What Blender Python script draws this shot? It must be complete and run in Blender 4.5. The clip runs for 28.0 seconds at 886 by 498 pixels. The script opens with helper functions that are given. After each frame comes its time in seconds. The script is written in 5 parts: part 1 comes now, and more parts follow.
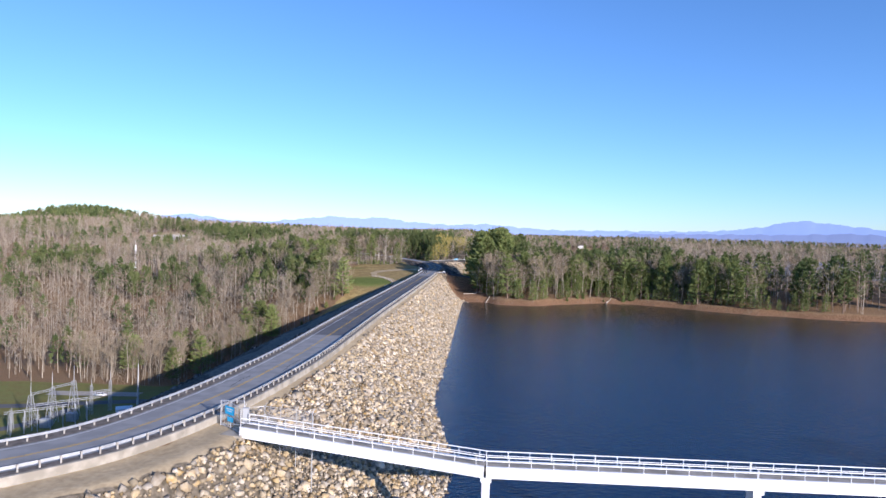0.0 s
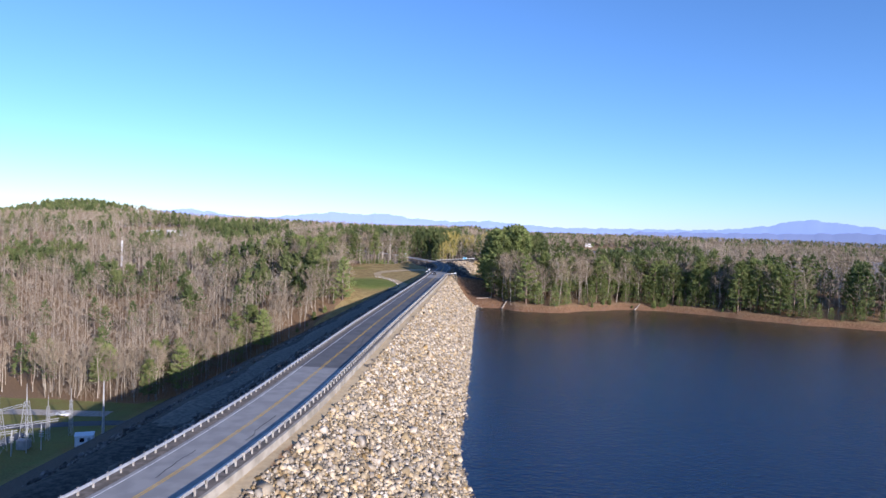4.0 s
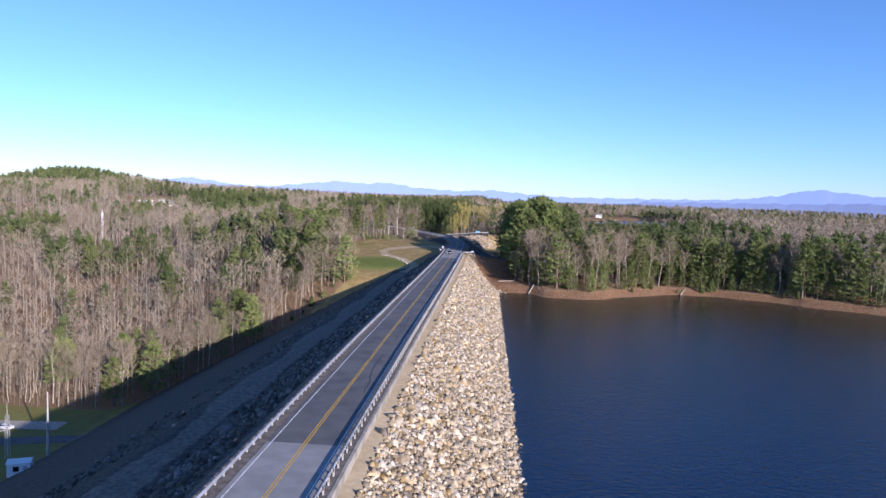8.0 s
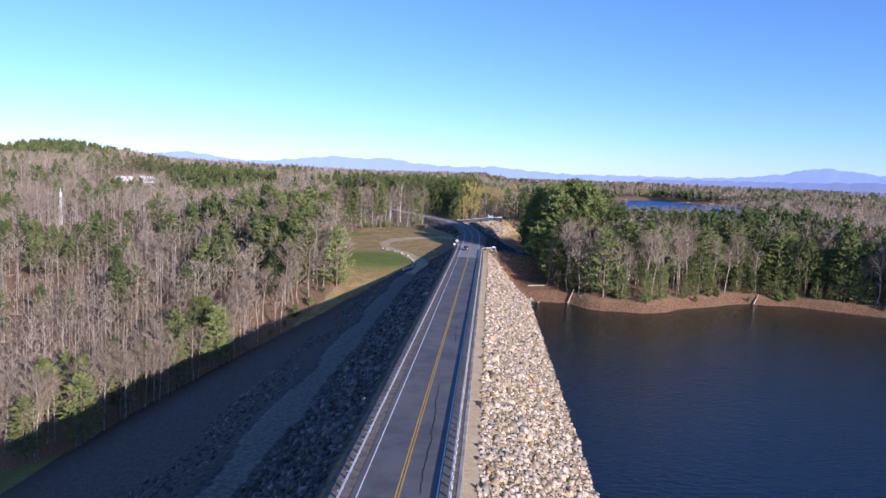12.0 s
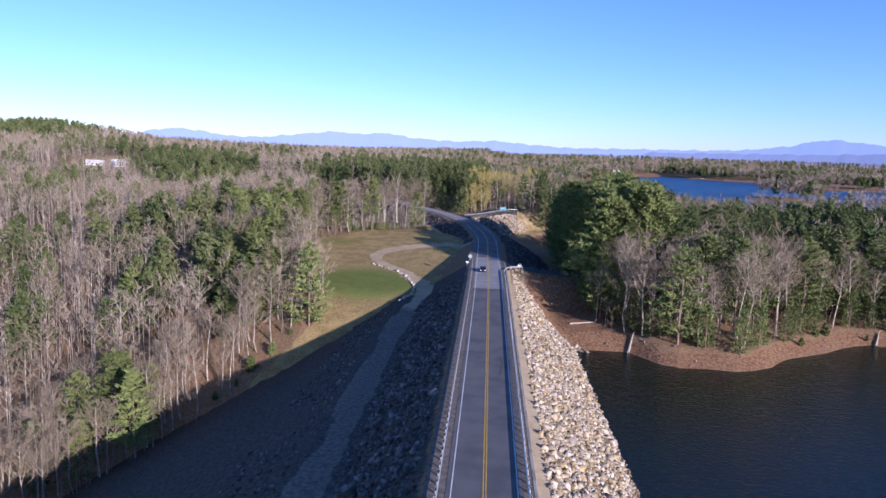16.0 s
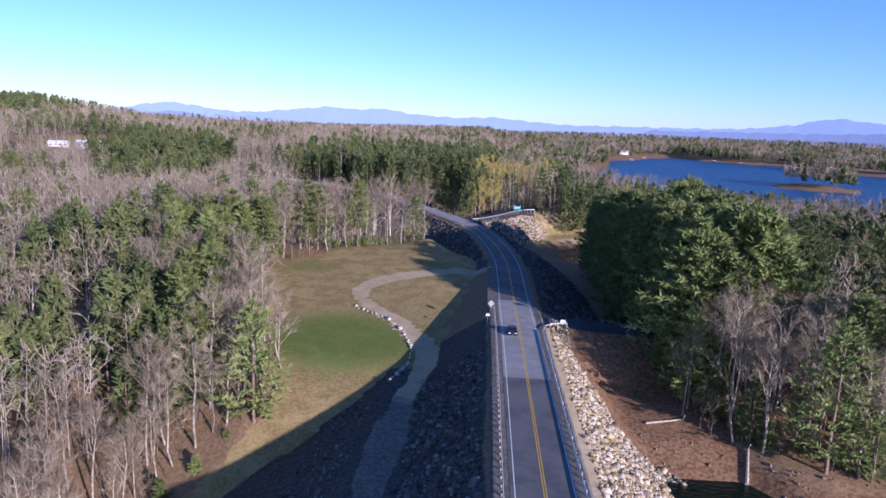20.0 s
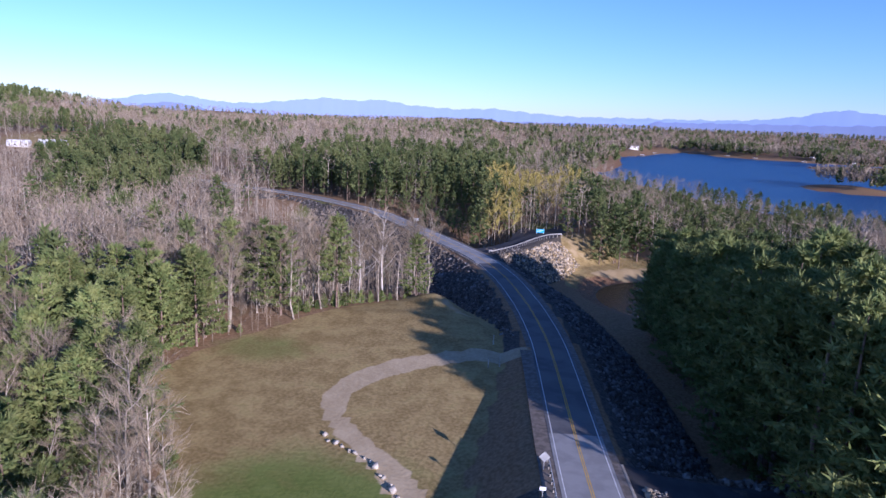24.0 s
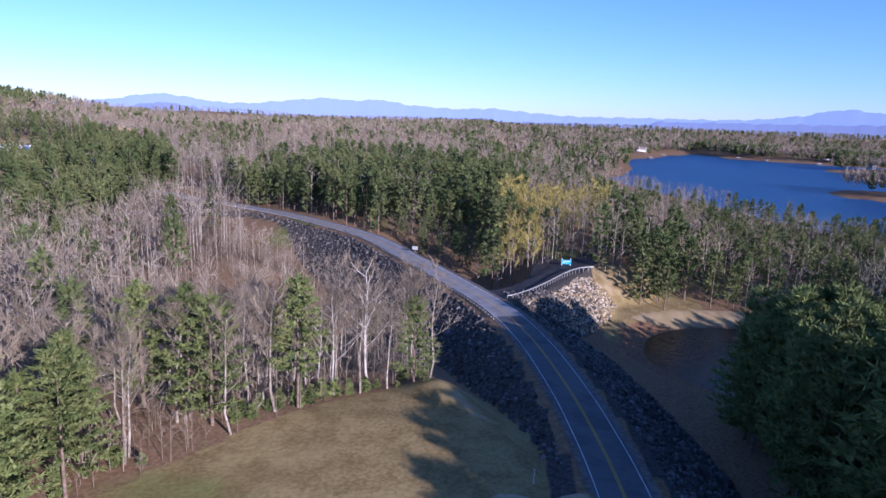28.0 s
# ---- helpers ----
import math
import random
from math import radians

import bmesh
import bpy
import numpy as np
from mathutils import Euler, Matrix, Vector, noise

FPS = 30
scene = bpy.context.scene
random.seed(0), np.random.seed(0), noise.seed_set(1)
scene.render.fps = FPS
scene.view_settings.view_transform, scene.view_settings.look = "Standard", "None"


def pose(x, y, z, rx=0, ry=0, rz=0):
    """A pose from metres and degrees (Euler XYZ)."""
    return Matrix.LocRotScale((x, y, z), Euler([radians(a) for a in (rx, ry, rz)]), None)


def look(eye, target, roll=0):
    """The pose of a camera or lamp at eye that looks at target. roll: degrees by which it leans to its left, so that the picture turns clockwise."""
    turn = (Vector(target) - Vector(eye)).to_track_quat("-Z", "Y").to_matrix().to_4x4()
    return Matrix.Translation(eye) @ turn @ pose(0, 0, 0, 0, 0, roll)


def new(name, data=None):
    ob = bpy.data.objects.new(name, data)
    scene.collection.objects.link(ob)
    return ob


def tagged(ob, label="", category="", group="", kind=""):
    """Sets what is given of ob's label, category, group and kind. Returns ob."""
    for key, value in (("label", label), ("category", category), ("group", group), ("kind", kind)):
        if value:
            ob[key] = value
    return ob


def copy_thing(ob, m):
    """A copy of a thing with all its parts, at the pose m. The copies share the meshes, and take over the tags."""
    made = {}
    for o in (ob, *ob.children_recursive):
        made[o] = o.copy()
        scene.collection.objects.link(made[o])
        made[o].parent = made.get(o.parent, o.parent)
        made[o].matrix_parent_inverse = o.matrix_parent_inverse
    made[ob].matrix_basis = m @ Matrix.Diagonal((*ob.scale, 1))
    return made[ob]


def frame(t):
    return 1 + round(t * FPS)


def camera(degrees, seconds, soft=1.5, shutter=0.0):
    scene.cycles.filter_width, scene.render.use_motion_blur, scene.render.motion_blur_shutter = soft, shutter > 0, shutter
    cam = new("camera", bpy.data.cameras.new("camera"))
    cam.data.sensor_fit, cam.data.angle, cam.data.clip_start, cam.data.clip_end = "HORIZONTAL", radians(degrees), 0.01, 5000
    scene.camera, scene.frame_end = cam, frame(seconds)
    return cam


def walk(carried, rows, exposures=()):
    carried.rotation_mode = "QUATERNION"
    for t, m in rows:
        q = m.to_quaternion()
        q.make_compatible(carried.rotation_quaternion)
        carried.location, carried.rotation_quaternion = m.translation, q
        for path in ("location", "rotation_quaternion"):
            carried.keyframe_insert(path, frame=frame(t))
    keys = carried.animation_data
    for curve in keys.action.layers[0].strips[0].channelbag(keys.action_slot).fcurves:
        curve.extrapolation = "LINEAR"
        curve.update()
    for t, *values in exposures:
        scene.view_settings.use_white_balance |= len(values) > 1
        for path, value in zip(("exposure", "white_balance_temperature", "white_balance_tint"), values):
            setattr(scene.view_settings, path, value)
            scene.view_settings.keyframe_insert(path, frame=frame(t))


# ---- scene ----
cam = camera(66.5, 28.0)
PATH = [
    (0, (34.767, -49.772, 24.008), (34.637, -47.777, 23.956), 1.7),
    (0.5, (33.982, -45.587, 24.082), (33.852, -43.592, 24.027), 1.8),
    (1, (33.178, -41.359, 24.137), (33.047, -39.364, 24.081), 1.9),
    (1.5, (32.343, -37.035, 24.15), (32.212, -35.04, 24.094), 1.9),
    (2, (31.535, -32.534, 24.138), (31.404, -30.539, 24.084), 2.0),
    (2.5, (30.687, -27.807, 24.115), (30.554, -25.812, 24.061), 1.9),
    (3, (29.703, -22.856, 24.072), (29.571, -20.861, 24.02), 1.9),
    (3.5, (28.606, -17.623, 24.109), (28.472, -15.628, 24.053), 2.0),
    (5.5, (23.354, 4.331, 24.611), (23.218, 6.324, 24.525), 2.1),
    (6, (22.132, 9.91, 24.691), (21.996, 11.903, 24.593), 2.1),
    (6.5, (20.952, 15.574, 24.808), (20.815, 17.566, 24.697), 2.1),
    (7, (19.836, 21.42, 24.959), (19.698, 23.411, 24.834), 2.1),
    (7.5, (18.804, 27.601, 25.125), (18.666, 29.592, 24.986), 2.1),
    (8, (17.771, 34.216, 25.273), (17.631, 36.205, 25.12), 2.2),
    (8.5, (16.282, 41.23, 25.525), (16.144, 43.219, 25.36), 2.3),
    (9, (14.787, 48.517, 25.87), (14.652, 50.504, 25.693), 2.4),
    (9.5, (13.366, 55.852, 26.225), (13.231, 57.839, 26.037), 2.4),
    (10, (12.065, 63.216, 26.573), (11.93, 65.202, 26.374), 2.4),
    (10.5, (10.884, 70.712, 26.905), (10.749, 72.697, 26.698), 2.4),
    (11, (9.661, 78.324, 27.236), (9.524, 80.308, 27.022), 2.4),
    (11.5, (8.115, 86.062, 27.498), (7.982, 88.045, 27.281), 2.6),
    (12, (6.626, 94.051, 27.795), (6.495, 96.034, 27.571), 2.6),
    (12.5, (5.365, 102.319, 28.225), (5.237, 104.301, 27.994), 2.7),
    (14.5, (1.394, 136.538, 32.337), (1.267, 138.515, 32.06), 2.0),
    (15, (0.572, 144.858, 32.838), (0.444, 146.834, 32.553), 2.1),
    (15.5, (-0.134, 152.919, 33.305), (-0.262, 154.893, 33.014), 2.1),
    (16, (-0.906, 160.835, 33.827), (-1.035, 162.808, 33.528), 2.1),
    (16.5, (-1.798, 168.642, 34.409), (-1.925, 170.614, 34.102), 2.1),
    (17, (-2.773, 176.377, 35.002), (-2.899, 178.348, 34.687), 2.3),
    (17.5, (-3.604, 184.182, 35.701), (-3.73, 186.152, 35.377), 2.2),
    (18, (-4.478, 192.056, 36.468), (-4.602, 194.024, 36.134), 2.2),
    (18.5, (-5.407, 199.991, 37.22), (-5.53, 201.957, 36.876), 2.3),
    (19, (-6.376, 207.879, 37.918), (-6.497, 209.844, 37.564), 2.3),
    (19.5, (-7.368, 215.813, 38.595), (-7.488, 217.777, 38.233), 2.3),
    (20, (-8.446, 223.764, 39.224), (-8.563, 225.727, 38.856), 2.5),
    (20.5, (-9.542, 231.759, 39.807), (-9.658, 233.72, 39.433), 2.4),
    (21, (-10.528, 239.755, 40.35), (-10.643, 241.715, 39.972), 2.4),
    (21.5, (-11.449, 247.605, 40.815), (-11.564, 249.565, 40.435), 2.2),
    (23.5, (-14.804, 278.012, 43.896), (-14.916, 279.97, 43.502), 2.6),
    (24, (-15.709, 285.675, 44.361), (-15.823, 287.632, 43.967), 2.5),
    (24.5, (-16.606, 293.235, 44.806), (-16.721, 295.193, 44.413), 2.4),
    (25, (-17.495, 300.625, 45.231), (-17.609, 302.583, 44.838), 2.5),
    (25.5, (-18.134, 307.72, 45.523), (-18.249, 309.678, 45.131), 2.4),
    (26, (-18.748, 314.458, 45.73), (-18.862, 316.415, 45.338), 2.4),
    (26.5, (-19.354, 320.776, 45.87), (-19.468, 322.734, 45.478), 2.4),
    (27, (-19.886, 326.551, 45.967), (-19.999, 328.509, 45.576), 2.4),
    (27.5, (-20.404, 331.742, 46.01), (-20.517, 333.7, 45.618), 2.4),
    (28, (-20.968, 336.591, 46.044), (-21.079, 338.549, 45.649), 2.4),
]
walk(cam, [(t, look(eye, target, roll)) for t, eye, target, roll in PATH],
     [(0, 0.62, 5550, 18), (14, 0.53, 5400, 28), (28, 0.43, 5100, 32)])

# ---- light ----
SUN = Vector((2.2, -2.5, 0.93)).normalized()
world = bpy.data.worlds.new("world")
scene.world = world
world.use_nodes = True
wn = world.node_tree.nodes
sky = wn.new("ShaderNodeTexSky")
sky.sky_type, sky.sun_disc = "NISHITA", False
sky.sun_elevation = math.asin(SUN.z)
sky.sun_rotation = math.atan2(SUN.x, SUN.y)
sky.air_density, sky.dust_density, sky.ozone_density = 0.95, 0.16, 4.8
sky.altitude = 600
world.node_tree.links.new(sky.outputs[0], wn["Background"].inputs[0])
wn["Background"].inputs[1].default_value = 0.122
sun = new("sun", bpy.data.lights.new("sun", "SUN"))
sun.data.energy, sun.data.angle, sun.data.color = 5.0, radians(0.5), (1.0, 0.85, 0.67)
sun.matrix_world = look((0, 0, 300), (0 - SUN.x, 0 - SUN.y, 300 - SUN.z))

# ---- materials ----


def mat(name, color, color2=None, scale=1.0, rough=0.9, bump=0.0, bump_scale=None, metal=0.0, island=0.0, objvar=0.0,
        detail=6.0, mid=(0.4, 0.6), third=None, third_scale=0.05, hue_island=0.0):
    """A two-scale noise material; island and objvar vary the brightness from piece to piece."""
    m = bpy.data.materials.new(name)
    m.use_nodes = True
    nt = m.node_tree
    n, L = nt.nodes, nt.links
    b = n["Principled BSDF"]
    b.inputs["Roughness"].default_value, b.inputs["Metallic"].default_value = rough, metal
    b.inputs["Specular IOR Level"].default_value = 0.25
    geo = n.new("ShaderNodeNewGeometry")
    tex = n.new("ShaderNodeTexNoise")
    tex.inputs["Scale"].default_value, tex.inputs["Detail"].default_value = scale, detail
    L.new(geo.outputs["Position"], tex.inputs["Vector"])
    ramp = n.new("ShaderNodeValToRGB")
    ramp.color_ramp.elements[0].position, ramp.color_ramp.elements[1].position = mid
    ramp.color_ramp.elements[0].color = (*color, 1)
    ramp.color_ramp.elements[1].color = (*(color2 or color), 1)
    L.new(tex.outputs[0], ramp.inputs[0])
    out = ramp.outputs[0]
    if third:
        t3 = n.new("ShaderNodeTexNoise")
        t3.inputs["Scale"].default_value, t3.inputs["Detail"].default_value = third_scale, 4
        L.new(geo.outputs["Position"], t3.inputs["Vector"])
        r3 = n.new("ShaderNodeMapRange")
        r3.inputs[1].default_value, r3.inputs[2].default_value = 0.45, 0.65
        L.new(t3.outputs[0], r3.inputs[0])
        mx = n.new("ShaderNodeMix")
        mx.data_type = "RGBA"
        L.new(r3.outputs[0], mx.inputs[0])
        L.new(out, mx.inputs[6])
        mx.inputs[7].default_value = (*third, 1)
        out = mx.outputs[2]
    if island or objvar:
        hsv = n.new("ShaderNodeHueSaturation")
        src = geo.outputs["Random Per Island"] if island else n.new("ShaderNodeObjectInfo").outputs["Random"]
        mr = n.new("ShaderNodeMapRange")
        v = island or objvar
        mr.inputs[3].default_value, mr.inputs[4].default_value = 1 - v, 1 + v
        L.new(src, mr.inputs[0])
        L.new(mr.outputs[0], hsv.inputs["Value"])
        if hue_island:
            ml = n.new("ShaderNodeMath")
            ml.operation = "MULTIPLY"
            ml.inputs[1].default_value = 7.31
            fr = n.new("ShaderNodeMath")
            fr.operation = "FRACT"
            L.new(src, ml.inputs[0])
            L.new(ml.outputs[0], fr.inputs[0])
            ms = n.new("ShaderNodeMapRange")
            ms.inputs[3].default_value, ms.inputs[4].default_value = 1 - hue_island, 1 + hue_island
            L.new(fr.outputs[0], ms.inputs[0])
            L.new(ms.outputs[0], hsv.inputs["Saturation"])
        L.new(out, hsv.inputs["Color"])
        out = hsv.outputs[0]
    L.new(out, b.inputs["Base Color"])
    if bump:
        bt = n.new("ShaderNodeTexNoise")
        bt.inputs["Scale"].default_value, bt.inputs["Detail"].default_value = bump_scale or scale * 3, 5
        L.new(geo.outputs["Position"], bt.inputs["Vector"])
        bp = n.new("ShaderNodeBump")
        bp.inputs["Strength"].default_value = bump
        L.new(bt.outputs[0], bp.inputs["Height"])
        L.new(bp.outputs[0], b.inputs["Normal"])
    return m


M_ASPHALT = mat("asphalt", (0.098, 0.098, 0.102), (0.132, 0.132, 0.135), 0.35, 0.85, 0.15, 8.0, third=(0.145, 0.143, 0.14), third_scale=0.12)
M_ASPHALT_LIGHT = mat("asphalt_worn_or_sunlit", (0.25, 0.247, 0.24), (0.31, 0.305, 0.295), 0.4, 0.85, 0.15, 8.0)
M_ASPHALT_NEW = mat("asphalt_new", (0.035, 0.036, 0.04), (0.05, 0.05, 0.055), 0.4, 0.8, 0.15, 8.0)
M_SEAL = mat("crack_seal", (0.02, 0.02, 0.022), None, 1, 0.6)
M_WHITE = mat("white_line", (0.6, 0.6, 0.58), (0.8, 0.8, 0.78), 2.0, 0.7)
M_YELLOW = mat("yellow_line", (0.58, 0.34, 0.04), (0.7, 0.44, 0.06), 1.5, 0.7)
M_SHOULDER = mat("shoulder_gravel", (0.125, 0.108, 0.09), (0.2, 0.172, 0.145), 1.2, 0.95, 0.3, 6)
M_STEEL = mat("galvanised_steel", (0.5, 0.51, 0.52), (0.62, 0.63, 0.64), 1.0, 0.45, metal=0.55)
M_WOODPOST = mat("weathered_post", (0.3, 0.28, 0.25), (0.42, 0.4, 0.36), 3.0, 0.9)
M_CONCRETE = mat("concrete", (0.27, 0.245, 0.2), (0.4, 0.365, 0.305), 0.5, 0.9, 0.15, 5)
M_STONE = mat("riprap_stone", (0.24, 0.18, 0.105), (0.5, 0.43, 0.32), 0.8, 0.92, 0.5, 4.0, island=0.45, hue_island=0.38,
              third=(0.36, 0.3, 0.21), third_scale=0.13)
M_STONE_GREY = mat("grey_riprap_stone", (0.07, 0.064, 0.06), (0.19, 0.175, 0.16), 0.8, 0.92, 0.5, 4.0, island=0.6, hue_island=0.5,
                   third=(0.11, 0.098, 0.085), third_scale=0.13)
M_PALEGRAVEL = mat("pale_gravel", (0.33, 0.3, 0.25), (0.46, 0.42, 0.36), 1.2, 0.95, 0.3, 6)
M_WHITEPAINT = mat("white_paint", (0.78, 0.79, 0.8), (0.85, 0.85, 0.85), 2.0, 0.5)
def leafy(m, share):
    """Let part of the light pass through thin leaves."""
    n, L = m.node_tree.nodes, m.node_tree.links
    b = n["Principled BSDF"]
    t = n.new("ShaderNodeBsdfTranslucent")
    L.new(b.inputs["Base Color"].links[0].from_socket, t.inputs["Color"])
    x = n.new("ShaderNodeMixShader")
    x.inputs[0].default_value = share
    L.new(b.outputs[0], x.inputs[1])
    L.new(t.outputs[0], x.inputs[2])
    L.new(x.outputs[0], n["Material Output"].inputs["Surface"])
    return m


M_BARK = mat("grey_bark", (0.25, 0.208, 0.16), (0.47, 0.415, 0.335), 1.5, 0.95, 0.4, 9, objvar=0.25)
M_TWIG = mat("bare_twigs", (0.235, 0.188, 0.125), (0.355, 0.292, 0.21), 0.3, 0.95, objvar=0.2)
M_PINEBARK = mat("pine_bark", (0.17, 0.12, 0.09), (0.28, 0.21, 0.16), 1.5, 0.95, 0.4, 9)
M_NEEDLE = leafy(mat("pine_needles", (0.135, 0.18, 0.055), (0.245, 0.275, 0.095), 0.6, 0.8, objvar=0.25), 0.2)
M_NEEDLE_FAR = leafy(mat("pine_crowns", (0.09, 0.125, 0.043), (0.17, 0.195, 0.072), 0.05, 0.85, island=0.18), 0.2)
M_TWIG_FAR = mat("bare_crowns", (0.222, 0.178, 0.124), (0.34, 0.283, 0.213), 0.04, 0.95, island=0.25)
M_WILLOW = mat("budding_twigs", (0.34, 0.28, 0.075), (0.46, 0.39, 0.12), 0.3, 0.9, objvar=0.15)
M_SIGNBLUE = mat("blue_sign_face", (0.03, 0.4, 0.72), (0.05, 0.46, 0.8), 2.0, 0.4)
M_GREYBOX = mat("grey_steel_box", (0.34, 0.36, 0.37), (0.44, 0.45, 0.46), 1.0, 0.6)
M_GLASS = mat("dark_window_glass", (0.01, 0.012, 0.016), None, 1.0, 0.1)
M_RED = mat("dark_car_paint", (0.02, 0.025, 0.035), (0.03, 0.035, 0.05), 1.0, 0.25)
M_RUBBER = mat("tyre_rubber", (0.015, 0.015, 0.016), None, 1.0, 0.85)
M_LOG = mat("bleached_wood", (0.34, 0.29, 0.23), (0.5, 0.45, 0.38), 2.0, 0.9, 0.3, 10)
M_PALESTONE = mat("pale_boulder", (0.36, 0.325, 0.27), (0.52, 0.48, 0.41), 1.5, 0.9, 0.5, 5, objvar=0.15)
M_ROOF = mat("grey_roof", (0.2, 0.2, 0.21), (0.3, 0.3, 0.31), 0.5, 0.8)
M_CLAYBANK = mat("orange_clay", (0.4, 0.23, 0.12), (0.55, 0.36, 0.2), 0.4, 0.95, 0.4, 2)

# ---- helpers for building ----
rng = np.random.default_rng(7)
WATER = -14.76


def S(t):
    t = np.clip(t, 0, 1)
    return t * t * (3 - 2 * t)


def mesh(name, verts, faces, material=None, smooth=False):
    """A mesh from arrays; faces all of one length, or a list."""
    me = bpy.data.meshes.new(name)
    verts = np.asarray(verts, np.float32)
    if isinstance(faces, np.ndarray):
        k = faces.shape[1]
        me.vertices.add(len(verts))
        me.vertices.foreach_set("co", verts.ravel())
        me.loops.add(faces.size)
        me.loops.foreach_set("vertex_index", faces.astype(np.int32).ravel())
        me.polygons.add(len(faces))
        me.polygons.foreach_set("loop_start", np.arange(0, faces.size, k, dtype=np.int32))
        me.update(calc_edges=True)
    else:
        me.from_pydata(verts.tolist(), [], faces)
    if smooth:
        me.polygons.foreach_set("use_smooth", [True] * len(me.polygons))
    if material:
        me.materials.append(material)
    return me


def part(name, me, parent=None, label="", at=None):
    ob = new(name, me)
    if parent:
        ob.parent = parent
    if at is not None:
        ob.matrix_basis = at
    if label:
        ob["label"] = label
    return ob


class Bag:
    """Collects boxes, tubes and quads into one mesh."""

    def __init__(self):
        self.v, self.f = [], []

    def add(self, v, f):
        o = len(self.v)
        self.v += [tuple(p) for p in v]
        self.f += [tuple(i + o for i in q) for q in f]
        return self

    def box(self, x0, y0, z0, x1, y1, z1, m=None, bevel=0.0):
        b = min(bevel, (x1 - x0) / 3, (y1 - y0) / 3)
        if b > 0:
            ring = [(x0 + b, y0), (x1 - b, y0), (x1, y0 + b), (x1, y1 - b), (x1 - b, y1), (x0 + b, y1), (x0, y1 - b), (x0, y0 + b)]
        else:
            ring = [(x0, y0), (x1, y0), (x1, y1), (x0, y1)]
        n = len(ring)
        v = [Vector((*p, z0)) for p in ring] + [Vector((*p, z1)) for p in ring]
        if m:
            v = [m @ p for p in v]
        f = [(i, (i + 1) % n, n + (i + 1) % n, n + i) for i in range(n)] + [tuple(range(n))[::-1], tuple(range(n, 2 * n))]
        return self.add(v, f)

    def tube(self, a, b, r0, r1=None, n=6, cap=True):
        a, b = Vector(a), Vector(b)
        r1 = r0 if r1 is None else r1
        d = (b - a).normalized()
        u = d.orthogonal().normalized()
        w = d.cross(u)
        v = []
        for c, r in ((a, r0), (b, r1)):
            v += [c + r * (math.cos(2 * math.pi * i / n) * u + math.sin(2 * math.pi * i / n) * w) for i in range(n)]
        f = [(i, (i + 1) % n, n + (i + 1) % n, n + i) for i in range(n)]
        if cap:
            f += [tuple(range(n))[::-1], tuple(range(n, 2 * n))]
        return self.add(v, f)

    def mesh(self, name, material):
        return mesh(name, self.v, self.f, material)


# ---- plan: road line, dam, shores, heights ----
KNOTS = np.array([(-95, -62), (-45, -18), (-20, 6), (-10.4, 16.7), (-7, 22.5), (-4.4, 31), (-2.2, 44), (-0.8, 60), (0, 80), (0, 110), (0, 200), (0, 330), (-0.4, 375), (-0.5, 393),
                  (-0.6, 406), (-0.9, 420), (-1.9, 434), (-4.0, 452), (-8.5, 477), (-15.3, 499.5), (-26.5, 521.5), (-43, 550), (-63, 582), (-90, 607), (-112, 623), (-160, 650), (-230, 690)], float)


def spline(p, n):
    q = np.vstack([2 * p[0] - p[1], p, 2 * p[-1] - p[-2]])
    out = []
    for i in range(1, len(q) - 2):
        a, b, c, d = q[i - 1:i + 3]
        k = np.linspace(0, 1, n, endpoint=False)[:, None]
        out.append(0.5 * (2 * b + (c - a) * k + (2 * a - 5 * b + 4 * c - d) * k ** 2 + (3 * b - a - 3 * c + d) * k ** 3))
    return np.vstack(out + [p[-1:]])


def even(p, step):
    s = np.r_[0, np.cumsum(np.linalg.norm(np.diff(p, axis=0), axis=1))]
    t = np.arange(0, s[-1], step)
    return np.stack([np.interp(t, s, p[:, i]) for i in range(p.shape[1])], 1)


ROAD = even(spline(KNOTS, 24), 2.0)
TAN = np.gradient(ROAD, axis=0)
TAN /= np.linalg.norm(TAN, axis=1)[:, None]
NOR = np.stack([TAN[:, 1], -TAN[:, 0]], 1)


def road_z(y):
    return np.interp(y, [-60, 0, 150, 250, 330, 505, 560, 625, 700], [0.3, 0, 0, -0.8, -1.35, -1.4, -0.6, 0.8, 2.0])


def off_road(x, y):
    """Signed distance from the road's middle (right positive) and the nearest row of ROAD."""
    sh = np.shape(x)
    p = np.stack([np.ravel(x), np.ravel(y)], 1)
    near = np.empty(len(p), int)
    for i in range(0, len(p), 20000):
        q = p[i:i + 20000]
        near[i:i + 20000] = ((q[:, None, 0] - ROAD[None, :, 0]) ** 2 + (q[:, None, 1] - ROAD[None, :, 1]) ** 2).argmin(1)
    dv = p - ROAD[near]
    d = (dv * NOR[near]).sum(1)
    ln = (dv * TAN[near]).sum(1)
    d = np.where(np.abs(ln) > 2.5, np.sign(d + 1e-9) * np.hypot(d, ln), d)
    return d.reshape(sh), near.reshape(sh)


SHORE_X = [-400, -60, 10, 22, 35, 41.5, 57, 67.5, 82, 103, 124, 146, 177, 220, 400, 900]
SHORE_Y = [330, 330, 330, 325, 325.5, 316, 315, 317, 332, 347, 340, 330, 308, 300, 280, 250]


